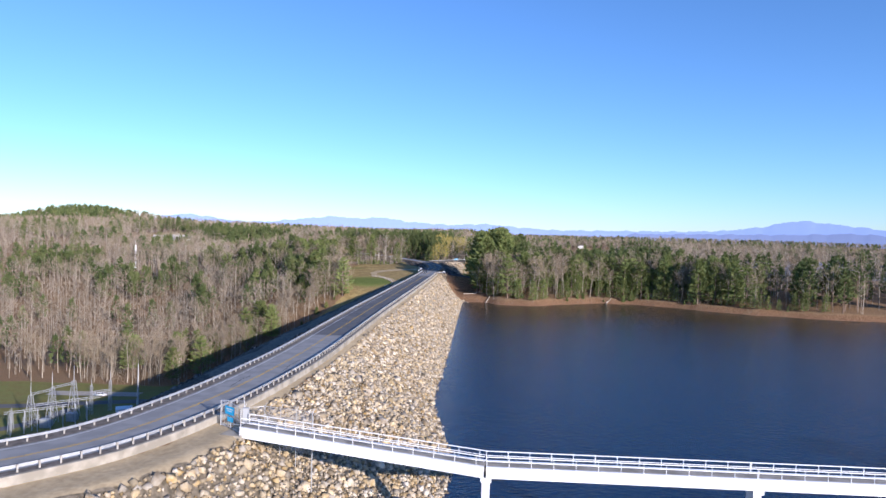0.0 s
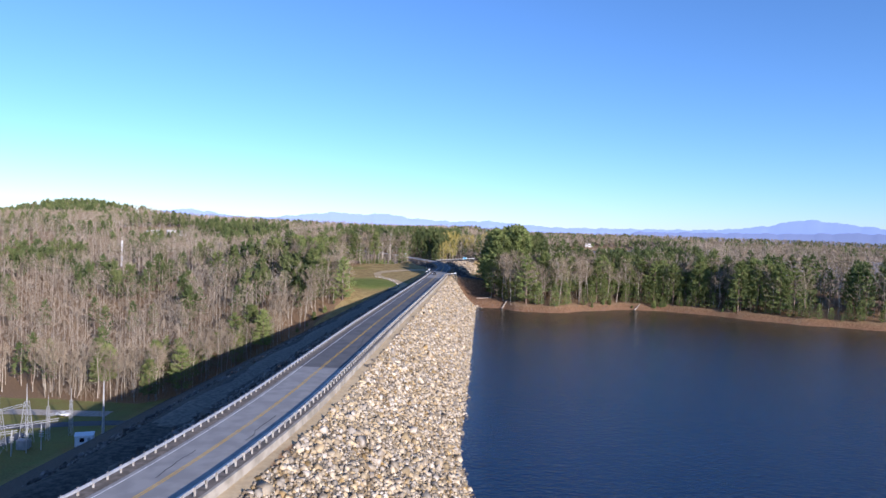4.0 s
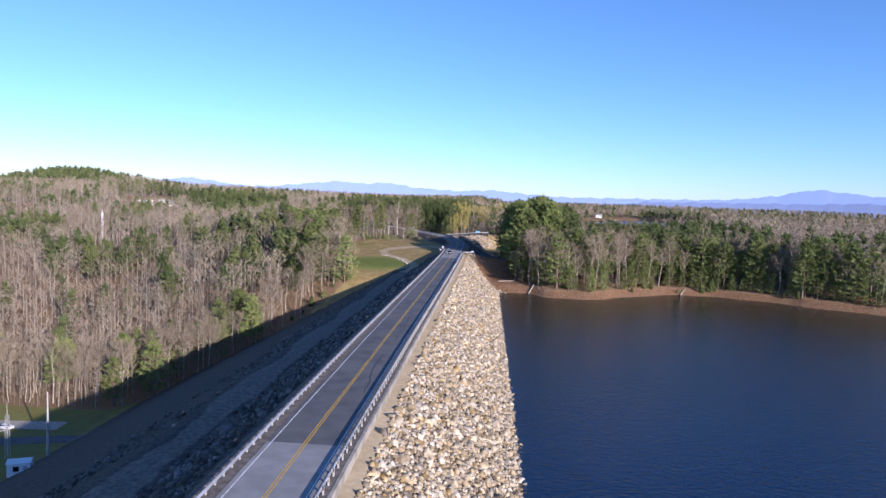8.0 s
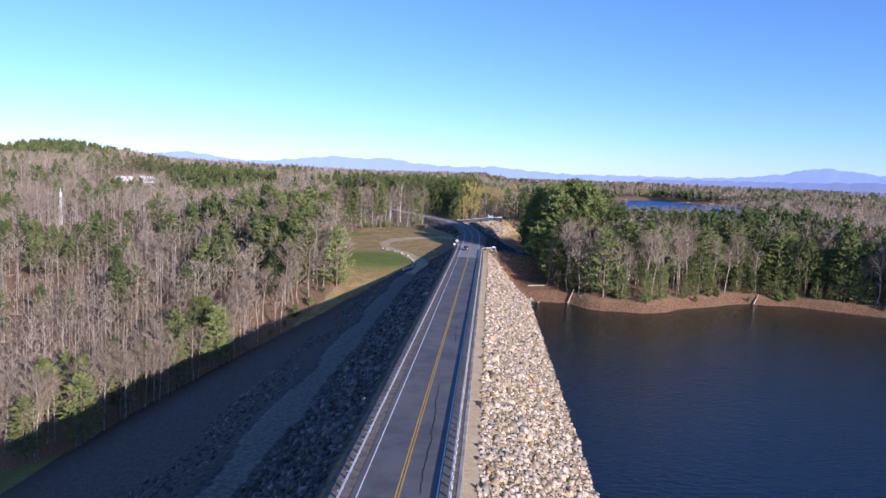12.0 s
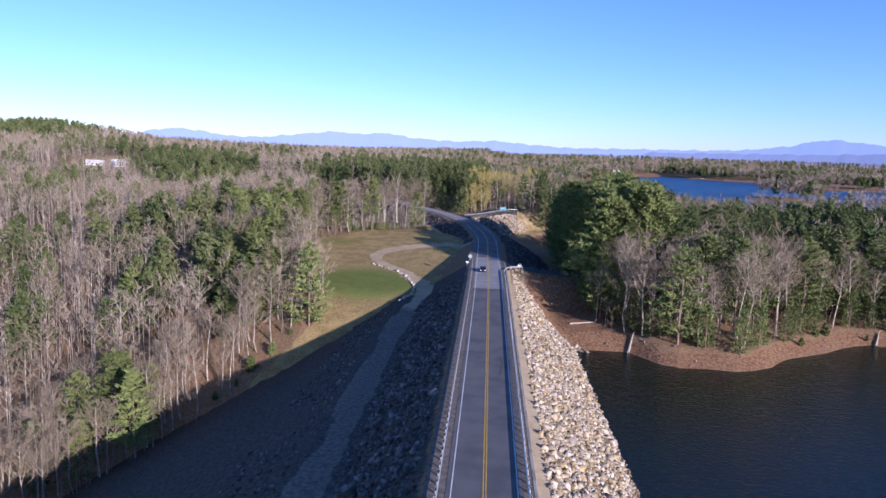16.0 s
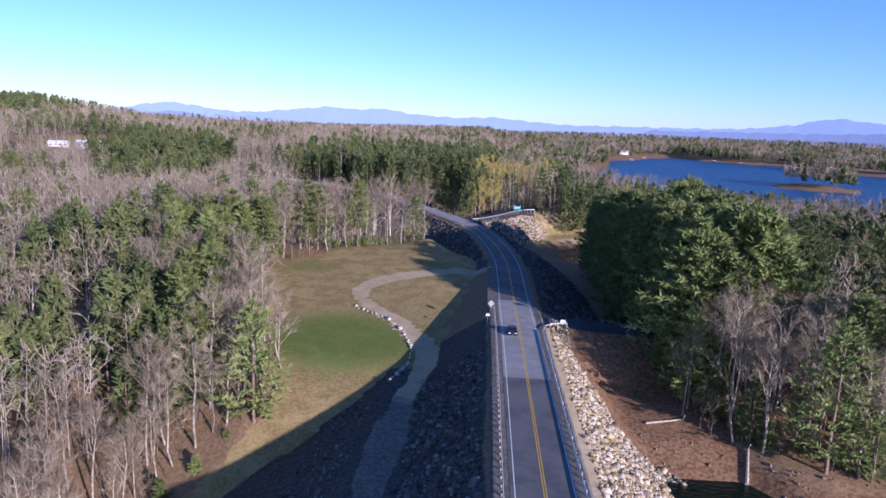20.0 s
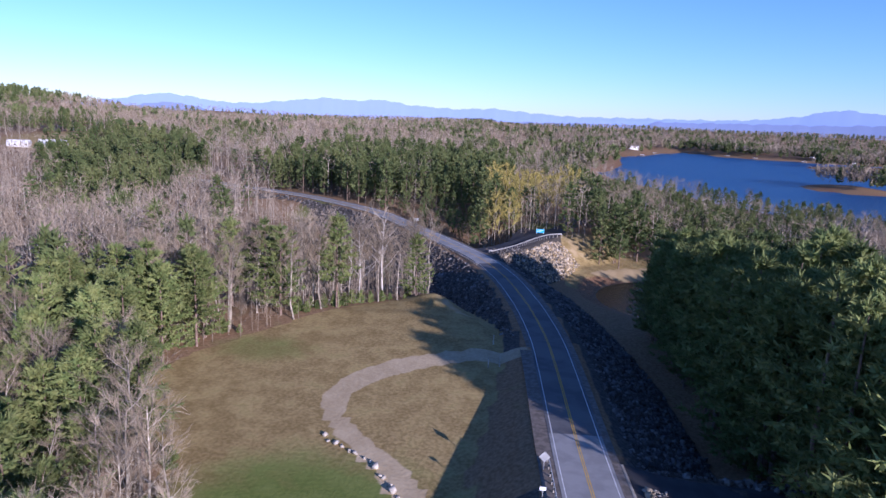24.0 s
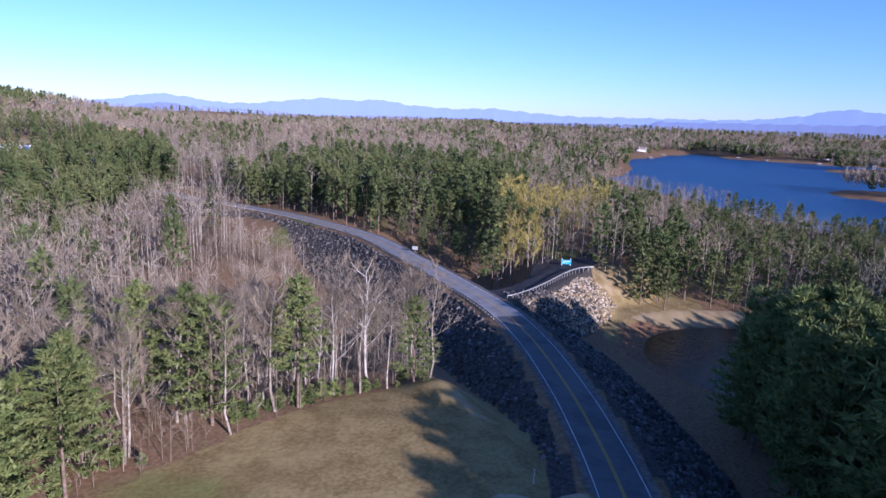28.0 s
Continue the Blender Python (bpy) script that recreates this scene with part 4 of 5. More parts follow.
farp_pine = k_far.random(len(farp)) < pine_share(farp[:, 0], farp[:, 1])
fh = k_far.uniform(14, 22, len(farp)) * np.where(farp[:, 1] > 2300, 1.1, 1)
plant("far_pines", farp[farp_pine], fh[farp_pine], [b for a, b in far_pine], M_NEEDLE_FAR, "distant dark green pine woods")
plant("far_woods", farp[~farp_pine], fh[~farp_pine], [b for a, b in far_bare], M_TWIG_FAR, "distant grey-brown leafless woods")

# ---- lone trees along the field ----
def lone(src, x, y, h, turn=0.0, sink=0.1):
    z = float(ground(np.array([x]), np.array([y]))[0])
    s = h / 20
    c = copy_thing(src, pose(x, y, z - sink, 0, 0, turn))
    c.scale = (s, s, s)
    return c


M_SYC = mat("white_bark", (0.36, 0.325, 0.285), (0.58, 0.54, 0.48), 1.2, 0.85, 0.3, 8)
for n, (x, y, h) in enumerate(((-39.5, 446, 23), (-44.5, 442.5, 18), (-47.5, 444, 16))):
    t = make_tree("sycamore_tree", bare_arrays(80 + n, 20, 14, 6, 7, 1.7, 0.05, 0.3, 0.26, 8, 0.09), M_SYC, M_TWIG, "leafless white-barked sycamore beside the field", "sycamores by the field")
    s = h / 20
    t.matrix_basis = pose(x, y, float(ground(np.array([x]), np.array([y]))[0]) - 0.1, 0, 0, 70 * n) @ Matrix.Diagonal((s, s, s, 1))
for x, y, h, v in ((31, 374, 31, 1), (35, 369, 31, 0), (40, 366, 31, 2), (34, 380, 31, 1), (31, 367, 30, 3), (36, 361, 31, 1), (38, 374, 33, 0), (30, 387, 29, 3), (42, 370, 34, 1), (-31.5, 448, 16, 3), (-64, 344, 22, 1), (-76, 349, 20, 3), (-103, 347, 21, 1), (-68, 352, 15, 1), (-97, 293, 17, 3), (-100, 281, 18, 0)):
    lone(PINES[v], x, y, h, x * 7)
for x, y, h in ((-48, 341, 14), (-47, 349, 15), (-52, 338, 13), (-49, 353, 13), (-55, 334, 14)):
    lone(BARES[3], x, y, h, x * 31)

# young pines along the lake shore
k_yp = np.random.default_rng(41)
for n, (x, y) in enumerate(even(np.array([(33, 350), (37, 333), (48, 323), (60, 321), (70, 326), (82, 340), (95, 353), (125, 347), (150, 336), (180, 314), (215, 308)], float), 3.3)):
    if k_yp.random() < 0.8:
        lone(PINES[3], x + k_yp.normal(0, 1.5), y + abs(k_yp.normal(1.5, 1.5)), k_yp.uniform(4, 12.5), n * 57)
# low evergreen shrubs at the foot of the wood
shrub_arrays = pine_arrays(91, 20, 7, 7, 3, 6, 4.5, 2.2, 0.02, 0.4, 4)
shrub = make_tree("shrub", shrub_arrays, M_PINEBARK, M_NEEDLE, "low dark green shrub at the foot of the wood", "shrubs along the wood")
shrub["category"] = "shrub"
k_sh = np.random.default_rng(5)
edge_pts = np.vstack([even(EDGE[5:], 5.0), even(np.array([(33, 345), (38, 331), (60, 321), (75, 328), (92, 343), (125, 347), (160, 322)], float), 4.0)])
for n, (x, y) in enumerate(edge_pts):
    if k_sh.random() < 0.35:
        continue
    x, y = x + k_sh.normal(0, 1.2) - (2.5 if x < 0 else 0), y + k_sh.normal(0, 1.2) + 2.5
    z = float(ground(np.array([x]), np.array([y]))[0])
    s = k_sh.uniform(0.08, 0.2)
    m = pose(x, y, z - 0.1, 0, 0, k_sh.uniform(0, 360))
    c = copy_thing(shrub, m)
    c.scale = (s, s, s)
for n, (x, y) in enumerate(even(np.array([(-56.5, 430), (-50, 438), (-42, 445), (-35, 447.5), (-33.5, 449.5)], float), 2.6)):
    z = float(ground(np.array([x]), np.array([y]))[0])
    c = copy_thing(shrub, pose(x + k_sh.normal(0, 0.7), y + k_sh.normal(0, 0.7), z - 0.1, 0, 0, k_sh.uniform(0, 360)))
    s = k_sh.uniform(0.07, 0.17)
    c.scale = (s, s, s * k_sh.uniform(0.9, 1.4))
shrub.matrix_basis = pose(-34, 452.5, float(ground(np.array([-34.0]), np.array([452.5]))[0]) - 0.1) @ Matrix.Diagonal((0.13, 0.13, 0.13, 1))

# ---- guardrails ----
POST_H = 0.72


def rail_line(off, y0, y1, line=None):
    base = ROAD if line is None else line
    tan = np.gradient(base, axis=0)
    tan /= np.linalg.norm(tan, axis=1)[:, None]
    nor = np.stack([tan[:, 1], -tan[:, 0]], 1)
    p = base + nor * off
    k = (base[:, 1] >= y0) & (base[:, 1] <= y1)
    return even(p[k], 1.905)


post_me = Bag().box(-0.08, -0.09, -0.9, 0.08, 0.09, POST_H, bevel=0.015).mesh("post", M_WOODPOST)
block_me = Bag().box(-0.07, -0.09, 0.38, 0.13, 0.09, 0.70, bevel=0.01).mesh("blockout", M_WOODPOST)


def guardrail(off, y0, y1, label, line=None, z_of=road_z, face=None):
    p = rail_line(off, y0, y1, line)
    tan = np.gradient(p, axis=0)
    tan /= np.linalg.norm(tan, axis=1)[:, None]
    nor = np.stack([tan[:, 1], -tan[:, 0]], 1) * (-np.sign(off) if face is None else face)
    root = tagged(new("guardrail"), label, "guardrail", "guardrails of the road")
    # W-beam profile: reach towards the road, height
    prof = [(0.10, 0.39), (0.19, 0.43), (0.19, 0.48), (0.11, 0.55), (0.19, 0.62), (0.19, 0.67), (0.10, 0.71), (0.085, 0.71), (0.085, 0.39)]
    z = z_of(p[:, 1])
    V = np.vstack([np.c_[p + nor * (a + 0.03), z + h] for a, h in prof])
    n, m = len(p), len(prof)
    F = [(j * n + i, j * n + i + 1, ((j + 1) % m) * n + i + 1, ((j + 1) % m) * n + i) for j in range(m) for i in range(n - 1)]
    part("rail", mesh("rail", V, F, M_STEEL), root, "galvanised steel W-beam")
    for i in range(n):
        a = math.degrees(math.atan2(nor[i, 1], nor[i, 0]))
        part("post", post_me, root, at=pose(p[i, 0], p[i, 1], z[i], 0, 0, a))
        part("blockout", block_me, root, at=pose(p[i, 0], p[i, 1], z[i], 0, 0, a))
    return root


guardrail(-4.9, -30, 372, "long galvanised steel guardrail on grey posts beside the dam road")
guardrail(4.6, -30, 357, "long galvanised steel guardrail on grey posts beside the dam road")
guardrail(-4.6, 492, 660, "galvanised steel guardrail beside the curving road")
turn_rail = spline(np.array([(4.7, 356.5), (5.6, 359.2), (8.0, 360.6), (11, 361)], float), 10)
guardrail(0.001, 300, 400, "short curved end of a steel guardrail at the side road", turn_rail, face=1)
fork_rail = spline(np.array([(-13.2, 510.6), (-11.2, 512.3), (-6.4, 518.6), (-1, 527.8), (4.2, 537.8), (9.2, 545.8), (13.4, 549.2), (17, 550)], float), 10)
guardrail(0.001, 400, 700, "curved steel guardrail round the side road corner", fork_rail, face=-1)

# concrete wall under the right rail and pale gravel beside it
def curb(y0, y1, a, b, z0, z1, label):
    k = np.where((ROAD[:, 1] >= y0) & (ROAD[:, 1] <= y1))[0]
    z = road_z(ROAD[k, 1])
    rows = [np.c_[ROAD[k] + NOR[k] * d, z + h] for d, h in ((a, z0), (a, z1), (a + 0.04, z1 + 0.03), (b - 0.04, z1 + 0.03), (b, z1), (b, z0))]
    n, m = len(k), len(rows)
    F = [(j * n + i, j * n + i + 1, (j + 1) * n + i + 1, (j + 1) * n + i) for j in range(m - 1) for i in range(n - 1)] + [tuple(j * n for j in range(m)), tuple(j * n + n - 1 for j in range(m))]
    tagged(new("retaining_wall", mesh("retaining_wall", np.vstack(rows), F, M_CONCRETE)), label, "wall", kind="structure")


curb(-30, 372, 5.05, 5.45, -1.6, -0.02, "low pale concrete wall under the guardrail")

# ---- riprap ----
CUBE = np.array([(x, y, z) for z in (-1, 1) for y in (-1, 1) for x in (-1, 1)], float) * 0.62
ICO_F = np.array([(0, 2, 3), (0, 3, 1), (4, 5, 7), (4, 7, 6), (0, 1, 5), (0, 5, 4), (1, 3, 7), (1, 7, 5), (3, 2, 6), (3, 6, 7), (2, 0, 4), (2, 4, 6)])
k_st = np.random.default_rng(9)
ROCKS = []
for i in range(14):
    v = (CUBE + k_st.uniform(-0.3, 0.3, (8, 3))) * k_st.uniform(0.55, 1.15, 3)
    ROCKS.append(v)


def stones(name, pts, sizes, material, label, cat="riprap"):
    V, F, off = [], [], 0
    pick = k_st.integers(0, len(ROCKS), len(pts))
    for i, t in enumerate(ROCKS):
        sel = np.where(pick == i)[0]
        if not len(sel):
            continue
        q = k_st.normal(0, 1, (len(sel), 4))
        q /= np.linalg.norm(q, axis=1)[:, None]
        w, x, y, z = q.T
        R = np.stack([np.stack([1 - 2 * (y * y + z * z), 2 * (x * y - z * w), 2 * (x * z + y * w)], -1),
                      np.stack([2 * (x * y + z * w), 1 - 2 * (x * x + z * z), 2 * (y * z - x * w)], -1),
                      np.stack([2 * (x * z - y * w), 2 * (y * z + x * w), 1 - 2 * (x * x + y * y)], -1)], 1)
        vv = np.einsum("nij,vj->nvi", R, t) * sizes[sel][:, None, None] + pts[sel][:, None]
        V.append(vv.reshape(-1, 3))
        F.append((ICO_F[None] + (off + np.arange(len(sel)) * 8)[:, None, None]).reshape(-1, 3))
        off += len(sel) * 8
    return tagged(new(name, mesh(name, np.vstack(V), np.vstack(F), material)), label, cat, kind="stuff")


def slope_points(d0, d1, y0, y1, dstep, lstep, keep=None):
    base = even(ROAD, lstep)
    tan = np.gradient(base, axis=0)
    tan /= np.linalg.norm(tan, axis=1)[:, None]
    nor = np.stack([tan[:, 1], -tan[:, 0]], 1)
    sel = (base[:, 1] >= y0) & (base[:, 1] <= y1)
    b, nn, tt = base[sel], nor[sel], tan[sel]
    ds = np.arange(min(d0, d1), max(d0, d1), dstep)
    jit = k_st.uniform(-0.5, 0.5, (len(b), len(ds), 2))
    p = b[:, None] + nn[:, None] * (ds[None, :, None] + jit[..., :1] * dstep) + tt[:, None] * jit[..., 1:] * lstep
    p = p.reshape(-1, 2)
    z = ground(p[:, 0], p[:, 1])
    ok = z > WATER - 0.6
    if keep is not None:
        ok &= keep(p[:, 0], p[:, 1])
    return np.c_[p, z][ok]


M_STONE_ONE = mat("riprap_single", (0.24, 0.18, 0.105), (0.5, 0.43, 0.32), 0.8, 0.92, 0.5, 4.0, objvar=0.45, hue_island=0.38, third=(0.36, 0.3, 0.21), third_scale=0.13)
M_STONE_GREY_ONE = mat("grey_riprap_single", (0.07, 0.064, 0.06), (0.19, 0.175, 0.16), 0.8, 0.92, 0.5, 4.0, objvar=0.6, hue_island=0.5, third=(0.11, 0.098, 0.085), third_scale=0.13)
stone_one = [mesh("stone", v, ICO_F, M_STONE_ONE) for v in ROCKS]
stone_grey = [mesh("stone", v, ICO_F, M_STONE_GREY_ONE) for v in ROCKS]


def riprap(pts, sizes, material, singles, near, label):
    """A bank of stones: up to 300 of the stretch marked by near are parts of their own, the rest is joined."""
    pick = np.where(near)[0][:300]
    keep = np.ones(len(pts), bool)
    keep[pick] = False
    bank = stones("riprap_slope", pts[keep], sizes[keep], material, label)
    for n, i in enumerate(pick):
        ob = part("stone", singles[n % 14], bank)
        ob.matrix_basis = pose(*pts[i], *k_st.uniform(0, 360, 3)) @ Matrix.Diagonal((sizes[i], sizes[i], sizes[i], 1))
    return bank


up = slope_points(6.6, 32, 5, 366, 0.4, 0.52, lambda x, y: (off_road(x, y)[0] > 6.9 + 4.2 * S((40 - y) / 14)) & (off_road(x, y)[0] < np.interp(y, [316, 330, 350, 366], [40, 16.5, 12, 10])))
sz = k_st.gamma(2.2, 0.09, len(up)) + 0.14
slope = riprap(up + [0, 0, 0.05], sz, M_STONE, stone_one, (up[:, 1] > 150) & (up[:, 1] < 156), "pale tan angular riprap stones on the dam's lake side")

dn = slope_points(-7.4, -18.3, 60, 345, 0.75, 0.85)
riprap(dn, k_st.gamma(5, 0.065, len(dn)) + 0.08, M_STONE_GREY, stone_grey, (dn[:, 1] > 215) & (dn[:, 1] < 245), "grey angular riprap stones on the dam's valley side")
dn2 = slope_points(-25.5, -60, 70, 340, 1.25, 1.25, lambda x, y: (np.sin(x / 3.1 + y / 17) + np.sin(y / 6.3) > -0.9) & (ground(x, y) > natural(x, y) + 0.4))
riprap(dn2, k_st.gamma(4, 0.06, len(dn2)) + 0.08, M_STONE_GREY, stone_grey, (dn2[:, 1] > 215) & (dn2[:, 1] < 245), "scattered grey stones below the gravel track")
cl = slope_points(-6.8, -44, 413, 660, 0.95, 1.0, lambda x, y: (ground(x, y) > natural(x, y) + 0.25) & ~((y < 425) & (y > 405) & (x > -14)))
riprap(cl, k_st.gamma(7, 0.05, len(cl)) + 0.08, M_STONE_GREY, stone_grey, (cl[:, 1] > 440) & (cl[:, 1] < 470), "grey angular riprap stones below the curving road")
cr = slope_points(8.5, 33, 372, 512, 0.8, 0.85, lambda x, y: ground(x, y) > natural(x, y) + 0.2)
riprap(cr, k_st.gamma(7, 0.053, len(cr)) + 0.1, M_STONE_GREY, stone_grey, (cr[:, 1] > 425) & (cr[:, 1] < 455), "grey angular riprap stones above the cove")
ck = k_st.uniform(-1, 1, (5200, 2)) * [19, 20] + [6, 531]
cz = ground(ck[:, 0], ck[:, 1])
okc = (cz > natural(ck[:, 0], ck[:, 1]) + 0.25) & (cz < -2.0) & (off_road(ck[:, 0], ck[:, 1])[0] > 7) & (0.85 * (ck[:, 0] - 2) - 0.52 * (ck[:, 1] - 534) > 2) & (ck[:, 1] < 550)
riprap(np.c_[ck, cz][okc], k_st.gamma(5, 0.055, okc.sum()) + 0.1, M_STONE, stone_one, cz[okc] > -6, "pale riprap stones below the side road corner")

# twigs and stones washed up on the clay shore
k_db = np.random.default_rng(61)
db = np.c_[k_db.uniform(18, 178, 9000), k_db.uniform(306, 362, 9000)]
gp = lake_gap(db[:, 0], db[:, 1])
db = db[(gp > 0.3) & (gp < 9) & (k_db.random(9000) < 0.75)]
stones("shore_debris", np.c_[db, ground(db[:, 0], db[:, 1])], k_db.gamma(2.0, 0.05, len(db)) + 0.05, M_PINEBARK, "brown twigs, bark and stones washed up along the shore", "debris")

# pale boulders along the gravel track
bl = even(spline(np.array([(-38, 383), (-36.8, 381.4), (-31.4, 378), (-27.4, 373.7), (-24.6, 368.8), (-22.4, 362.8), (-21.6, 357), (-22.5, 350), (-24, 344)], float), 8), 1.5)
for n, (x, y) in enumerate(bl):
    x, y = x + k_st.normal(0, 0.15) - 0.6, y + k_st.normal(0, 0.2) - 0.4
    r = k_st.uniform(0.32, 0.6)
    ob = new("boulder", bpy.data.meshes.get("boulder_%d" % (n % 4)) or mesh("boulder_%d" % (n % 4), ROCKS[n % 4], ICO_F, M_PALESTONE))
    ob.matrix_basis = pose(x, y, float(ground(np.array([x]), np.array([y]))[0]) + r * 0.25, *k_st.uniform(0, 360, 3)) @ Matrix.Diagonal((r, r, r, 1))
    tagged(ob, "pale grey boulder edging the gravel track", "boulder", "boulders along the track")

# ---- footbridge to the intake tower ----
BR = [(6.2, 29.7), (35.4, 24.0), (64.3, 24.6), (93.5, 25.2), (122.5, 25.8), (146, 26.3)]
BZ = -1.35
BZS = [-0.1, -1.35, -1.35, -1.35, -1.35, -1.35]
bridge = tagged(new("footbridge"), "long white steel footbridge on slim piers over the lake", "bridge")
for (x0, y0), (x1, y1), z0, z1 in zip(BR[:-1], BR[1:], BZS[:-1], BZS[1:]):
    L = math.dist((x0, y0, z0), (x1, y1, z1))
    m = pose(x0, y0, z0, 0, -math.degrees(math.asin((z1 - z0) / L)), math.degrees(math.atan2(y1 - y0, x1 - x0)))
    for s in (-1, 1):
        g = Bag().box(0, s * 1.05 - 0.09, -1.15, L - 0.02, s * 1.05 + 0.09, 0.02, m).box(0, s * 1.05 - 0.18, -1.19, L - 0.02, s * 1.05 + 0.18, -1.13, m).box(0, s * 1.05 - 0.18, -0.02, L - 0.02, s * 1.05 + 0.18, 0.04, m)
        part("girder", g.mesh("girder", M_WHITEPAINT), bridge, "white painted plate girder")
    part("deck", Bag().box(0, -0.9, -0.1, L - 0.02, 0.9, 0.0, m).mesh("deck", M_CONCRETE), bridge, "pale walkway deck")
    for s in (-1, 1):
        part("handrail", Bag().tube(m @ Vector((0, s * 1.0, 1.08)), m @ Vector((L, s * 1.0, 1.08)), 0.06).tube(m @ Vector((0, s * 1.0, 0.6)), m @ Vector((L, s * 1.0, 0.6)), 0.04).mesh("handrail", M_WHITEPAINT), bridge)
        for i in range(int(L / 2.4) + 1):
            q = m @ Vector((min(i * 2.4 + 0.05, L - 0.05), s * 1.0, 0.0))
            part("baluster", Bag().tube(q, q + Vector((0, 0, 1.08)), 0.04, n=5).mesh("baluster", M_WHITEPAINT), bridge)
for x, y in BR[1:-1]:
    pier = part("pier", Bag().box(-0.45, -1.0, -26, 0.45, 1.0, BZ - 1.2, pose(x, y, 0), 0.06).mesh("pier", M_WHITEPAINT), bridge, "slender pale concrete pier")
    part("pier_cap", Bag().box(-0.6, -1.35, BZ - 1.6, 0.6, 1.35, BZ - 1.19, pose(x, y, 0), 0.05).mesh("pier_cap", M_WHITEPAINT), pier)
part("abutment", Bag().box(-2.2, -1.6, -3.2, 0.6, 1.6, -1.06, pose(6.0, 29.8, 0, 0, 0, -10), 0.05).mesh("abutment", M_CONCRETE), bridge, "concrete abutment")
tower = tagged(new("intake_tower"), "square concrete intake tower in the lake", "tower")
part("shaft", Bag().box(146, 22, -27, 154, 30.5, -1.2).mesh("shaft", M_CONCRETE), tower)
part("house", Bag().box(146.6, 22.6, -1.2, 153.4, 29.9, 6.2).mesh("house", M_CONCRETE), tower)
part("roof", Bag().box(146.2, 22.2, 6.2, 153.8, 30.3, 6.8).mesh("roof", M_ROOF), tower)

# ---- gate and fence at the bridge head ----
gate = tagged(new("security_gate"), "grey steel security gate with wire mesh at the bridge head", "gate")
GZ = -0.95


def bars(bag, a, b, z0, z1, n, r=0.02):
    for i in range(n + 1):
        t = i / n
        x, y = a[0] + (b[0] - a[0]) * t, a[1] + (b[1] - a[1]) * t
        bag.tube((x, y, z0), (x, y, z1), r, n=4)
    return bag


for (x, y) in ((2.3, 32.0), (4.0, 30.9), (6.1, 28.6), (5.2, 32.2)):
    part("post", Bag().tube((x, y, GZ - 0.4), (x, y, 2.2), 0.07, n=8).mesh("post", M_STEEL), gate)
gate_frame = Bag()
for a, b in (((2.3, 32.0), (4.0, 30.9)), ((4.0, 30.9), (6.1, 28.6)), ((2.3, 32.0), (5.2, 32.2))):
    for z in (GZ + 0.1, 0.6, 2.15):
        gate_frame.tube((*a, z), (*b, z), 0.035, n=5)
part("gate_frame", gate_frame.mesh("gate_frame", M_STEEL), gate)
for a, b in (((2.3, 32.0), (4.0, 30.9)), ((4.0, 30.9), (6.1, 28.6)), ((2.3, 32.0), (5.2, 32.2))):
    part("mesh_panel", bars(Bag(), a, b, GZ + 0.1, 2.15, 14, 0.012).mesh("mesh_panel", M_STEEL), gate)
part("sign_board", Bag().box(-0.95, -0.03, 0.75, 0.95, 0.03, 1.75, pose(3.9, 30.75, 0, 0, 0, -35)).mesh("sign_board", M_SIGNBLUE), gate, "bright blue sign board")
part("sign_board", Bag().box(-0.6, -0.03, -0.1, 0.6, 0.03, 0.45, pose(4.0, 30.72, 0, 0, 0, -35)).mesh("sign_board", M_SIGNBLUE), gate, "small blue sign board")
part("sign_text", Bag().box(-0.7, -0.045, 1.4, 0.7, -0.032, 1.5, pose(3.9, 30.75, 0, 0, 0, -35)).box(-0.6, -0.045, 1.15, 0.5, -0.032, 1.22, pose(3.9, 30.75, 0, 0, 0, -35)).mesh("sign_text", M_WHITE), gate)
part("control_box", Bag().box(5.3, 31.2, -1.0, 6.0, 31.7, 1.5, bevel=0.03).mesh("control_box", M_GREYBOX), gate, "grey steel cabinet")
fence = tagged(new("chain_link_fence"), "chain-link fence with slanted tops beside the bridge head", "fence")
FL = [(5.2, 32.2), (7.4, 33.4), (9.6, 32.9), (11.8, 32.3), (14.0, 31.6), (14.6, 29.5)]
for (x, y) in FL:
    z = float(ground(np.array([x]), np.array([y]))[0])
    post = part("post", Bag().tube((x, y, z - 0.4), (x, y, 1.3), 0.05, n=6).tube((x, y, 1.3), (x + 0.25, y + 0.2, 1.7), 0.03, n=4).mesh("post", M_STEEL), fence)
for a, b in zip(FL[:-1], FL[1:]):
    z = min(float(ground(np.array([p[0]]), np.array([p[1]]))[0]) for p in (a, b))
    bag = bars(Bag(), a, b, max(z, -4.0), 1.25, 16, 0.012)
    for zz in (1.28, 0.2, -1.0):
        bag.tube((*a, zz), (*b, zz), 0.025, n=4)
    part("mesh_panel", bag.mesh("mesh_panel", M_STEEL), fence)

# ---- electric substation in the valley ----
SZ = -50.0


def lattice(bag, x, y, z0, z1, w0, w1, r=0.09, steps=5):
    """A square lattice mast."""
    prev = None
    for i in range(steps + 1):
        t = i / steps
        w, z = (w0 + (w1 - w0) * t) / 2, z0 + (z1 - z0) * t
        ring = [Vector((x + sx * w, y + sy * w, z)) for sx, sy in ((-1, -1), (1, -1), (1, 1), (-1, 1))]
        if prev:
            for j in range(4):
                bag.tube(prev[j], ring[j], r, n=4)
                bag.tube(prev[j], ring[(j + 1) % 4], r * 0.6, n=3)
                bag.tube(ring[j], ring[(j + 1) % 4], r * 0.6, n=3)
        prev = ring
    return bag


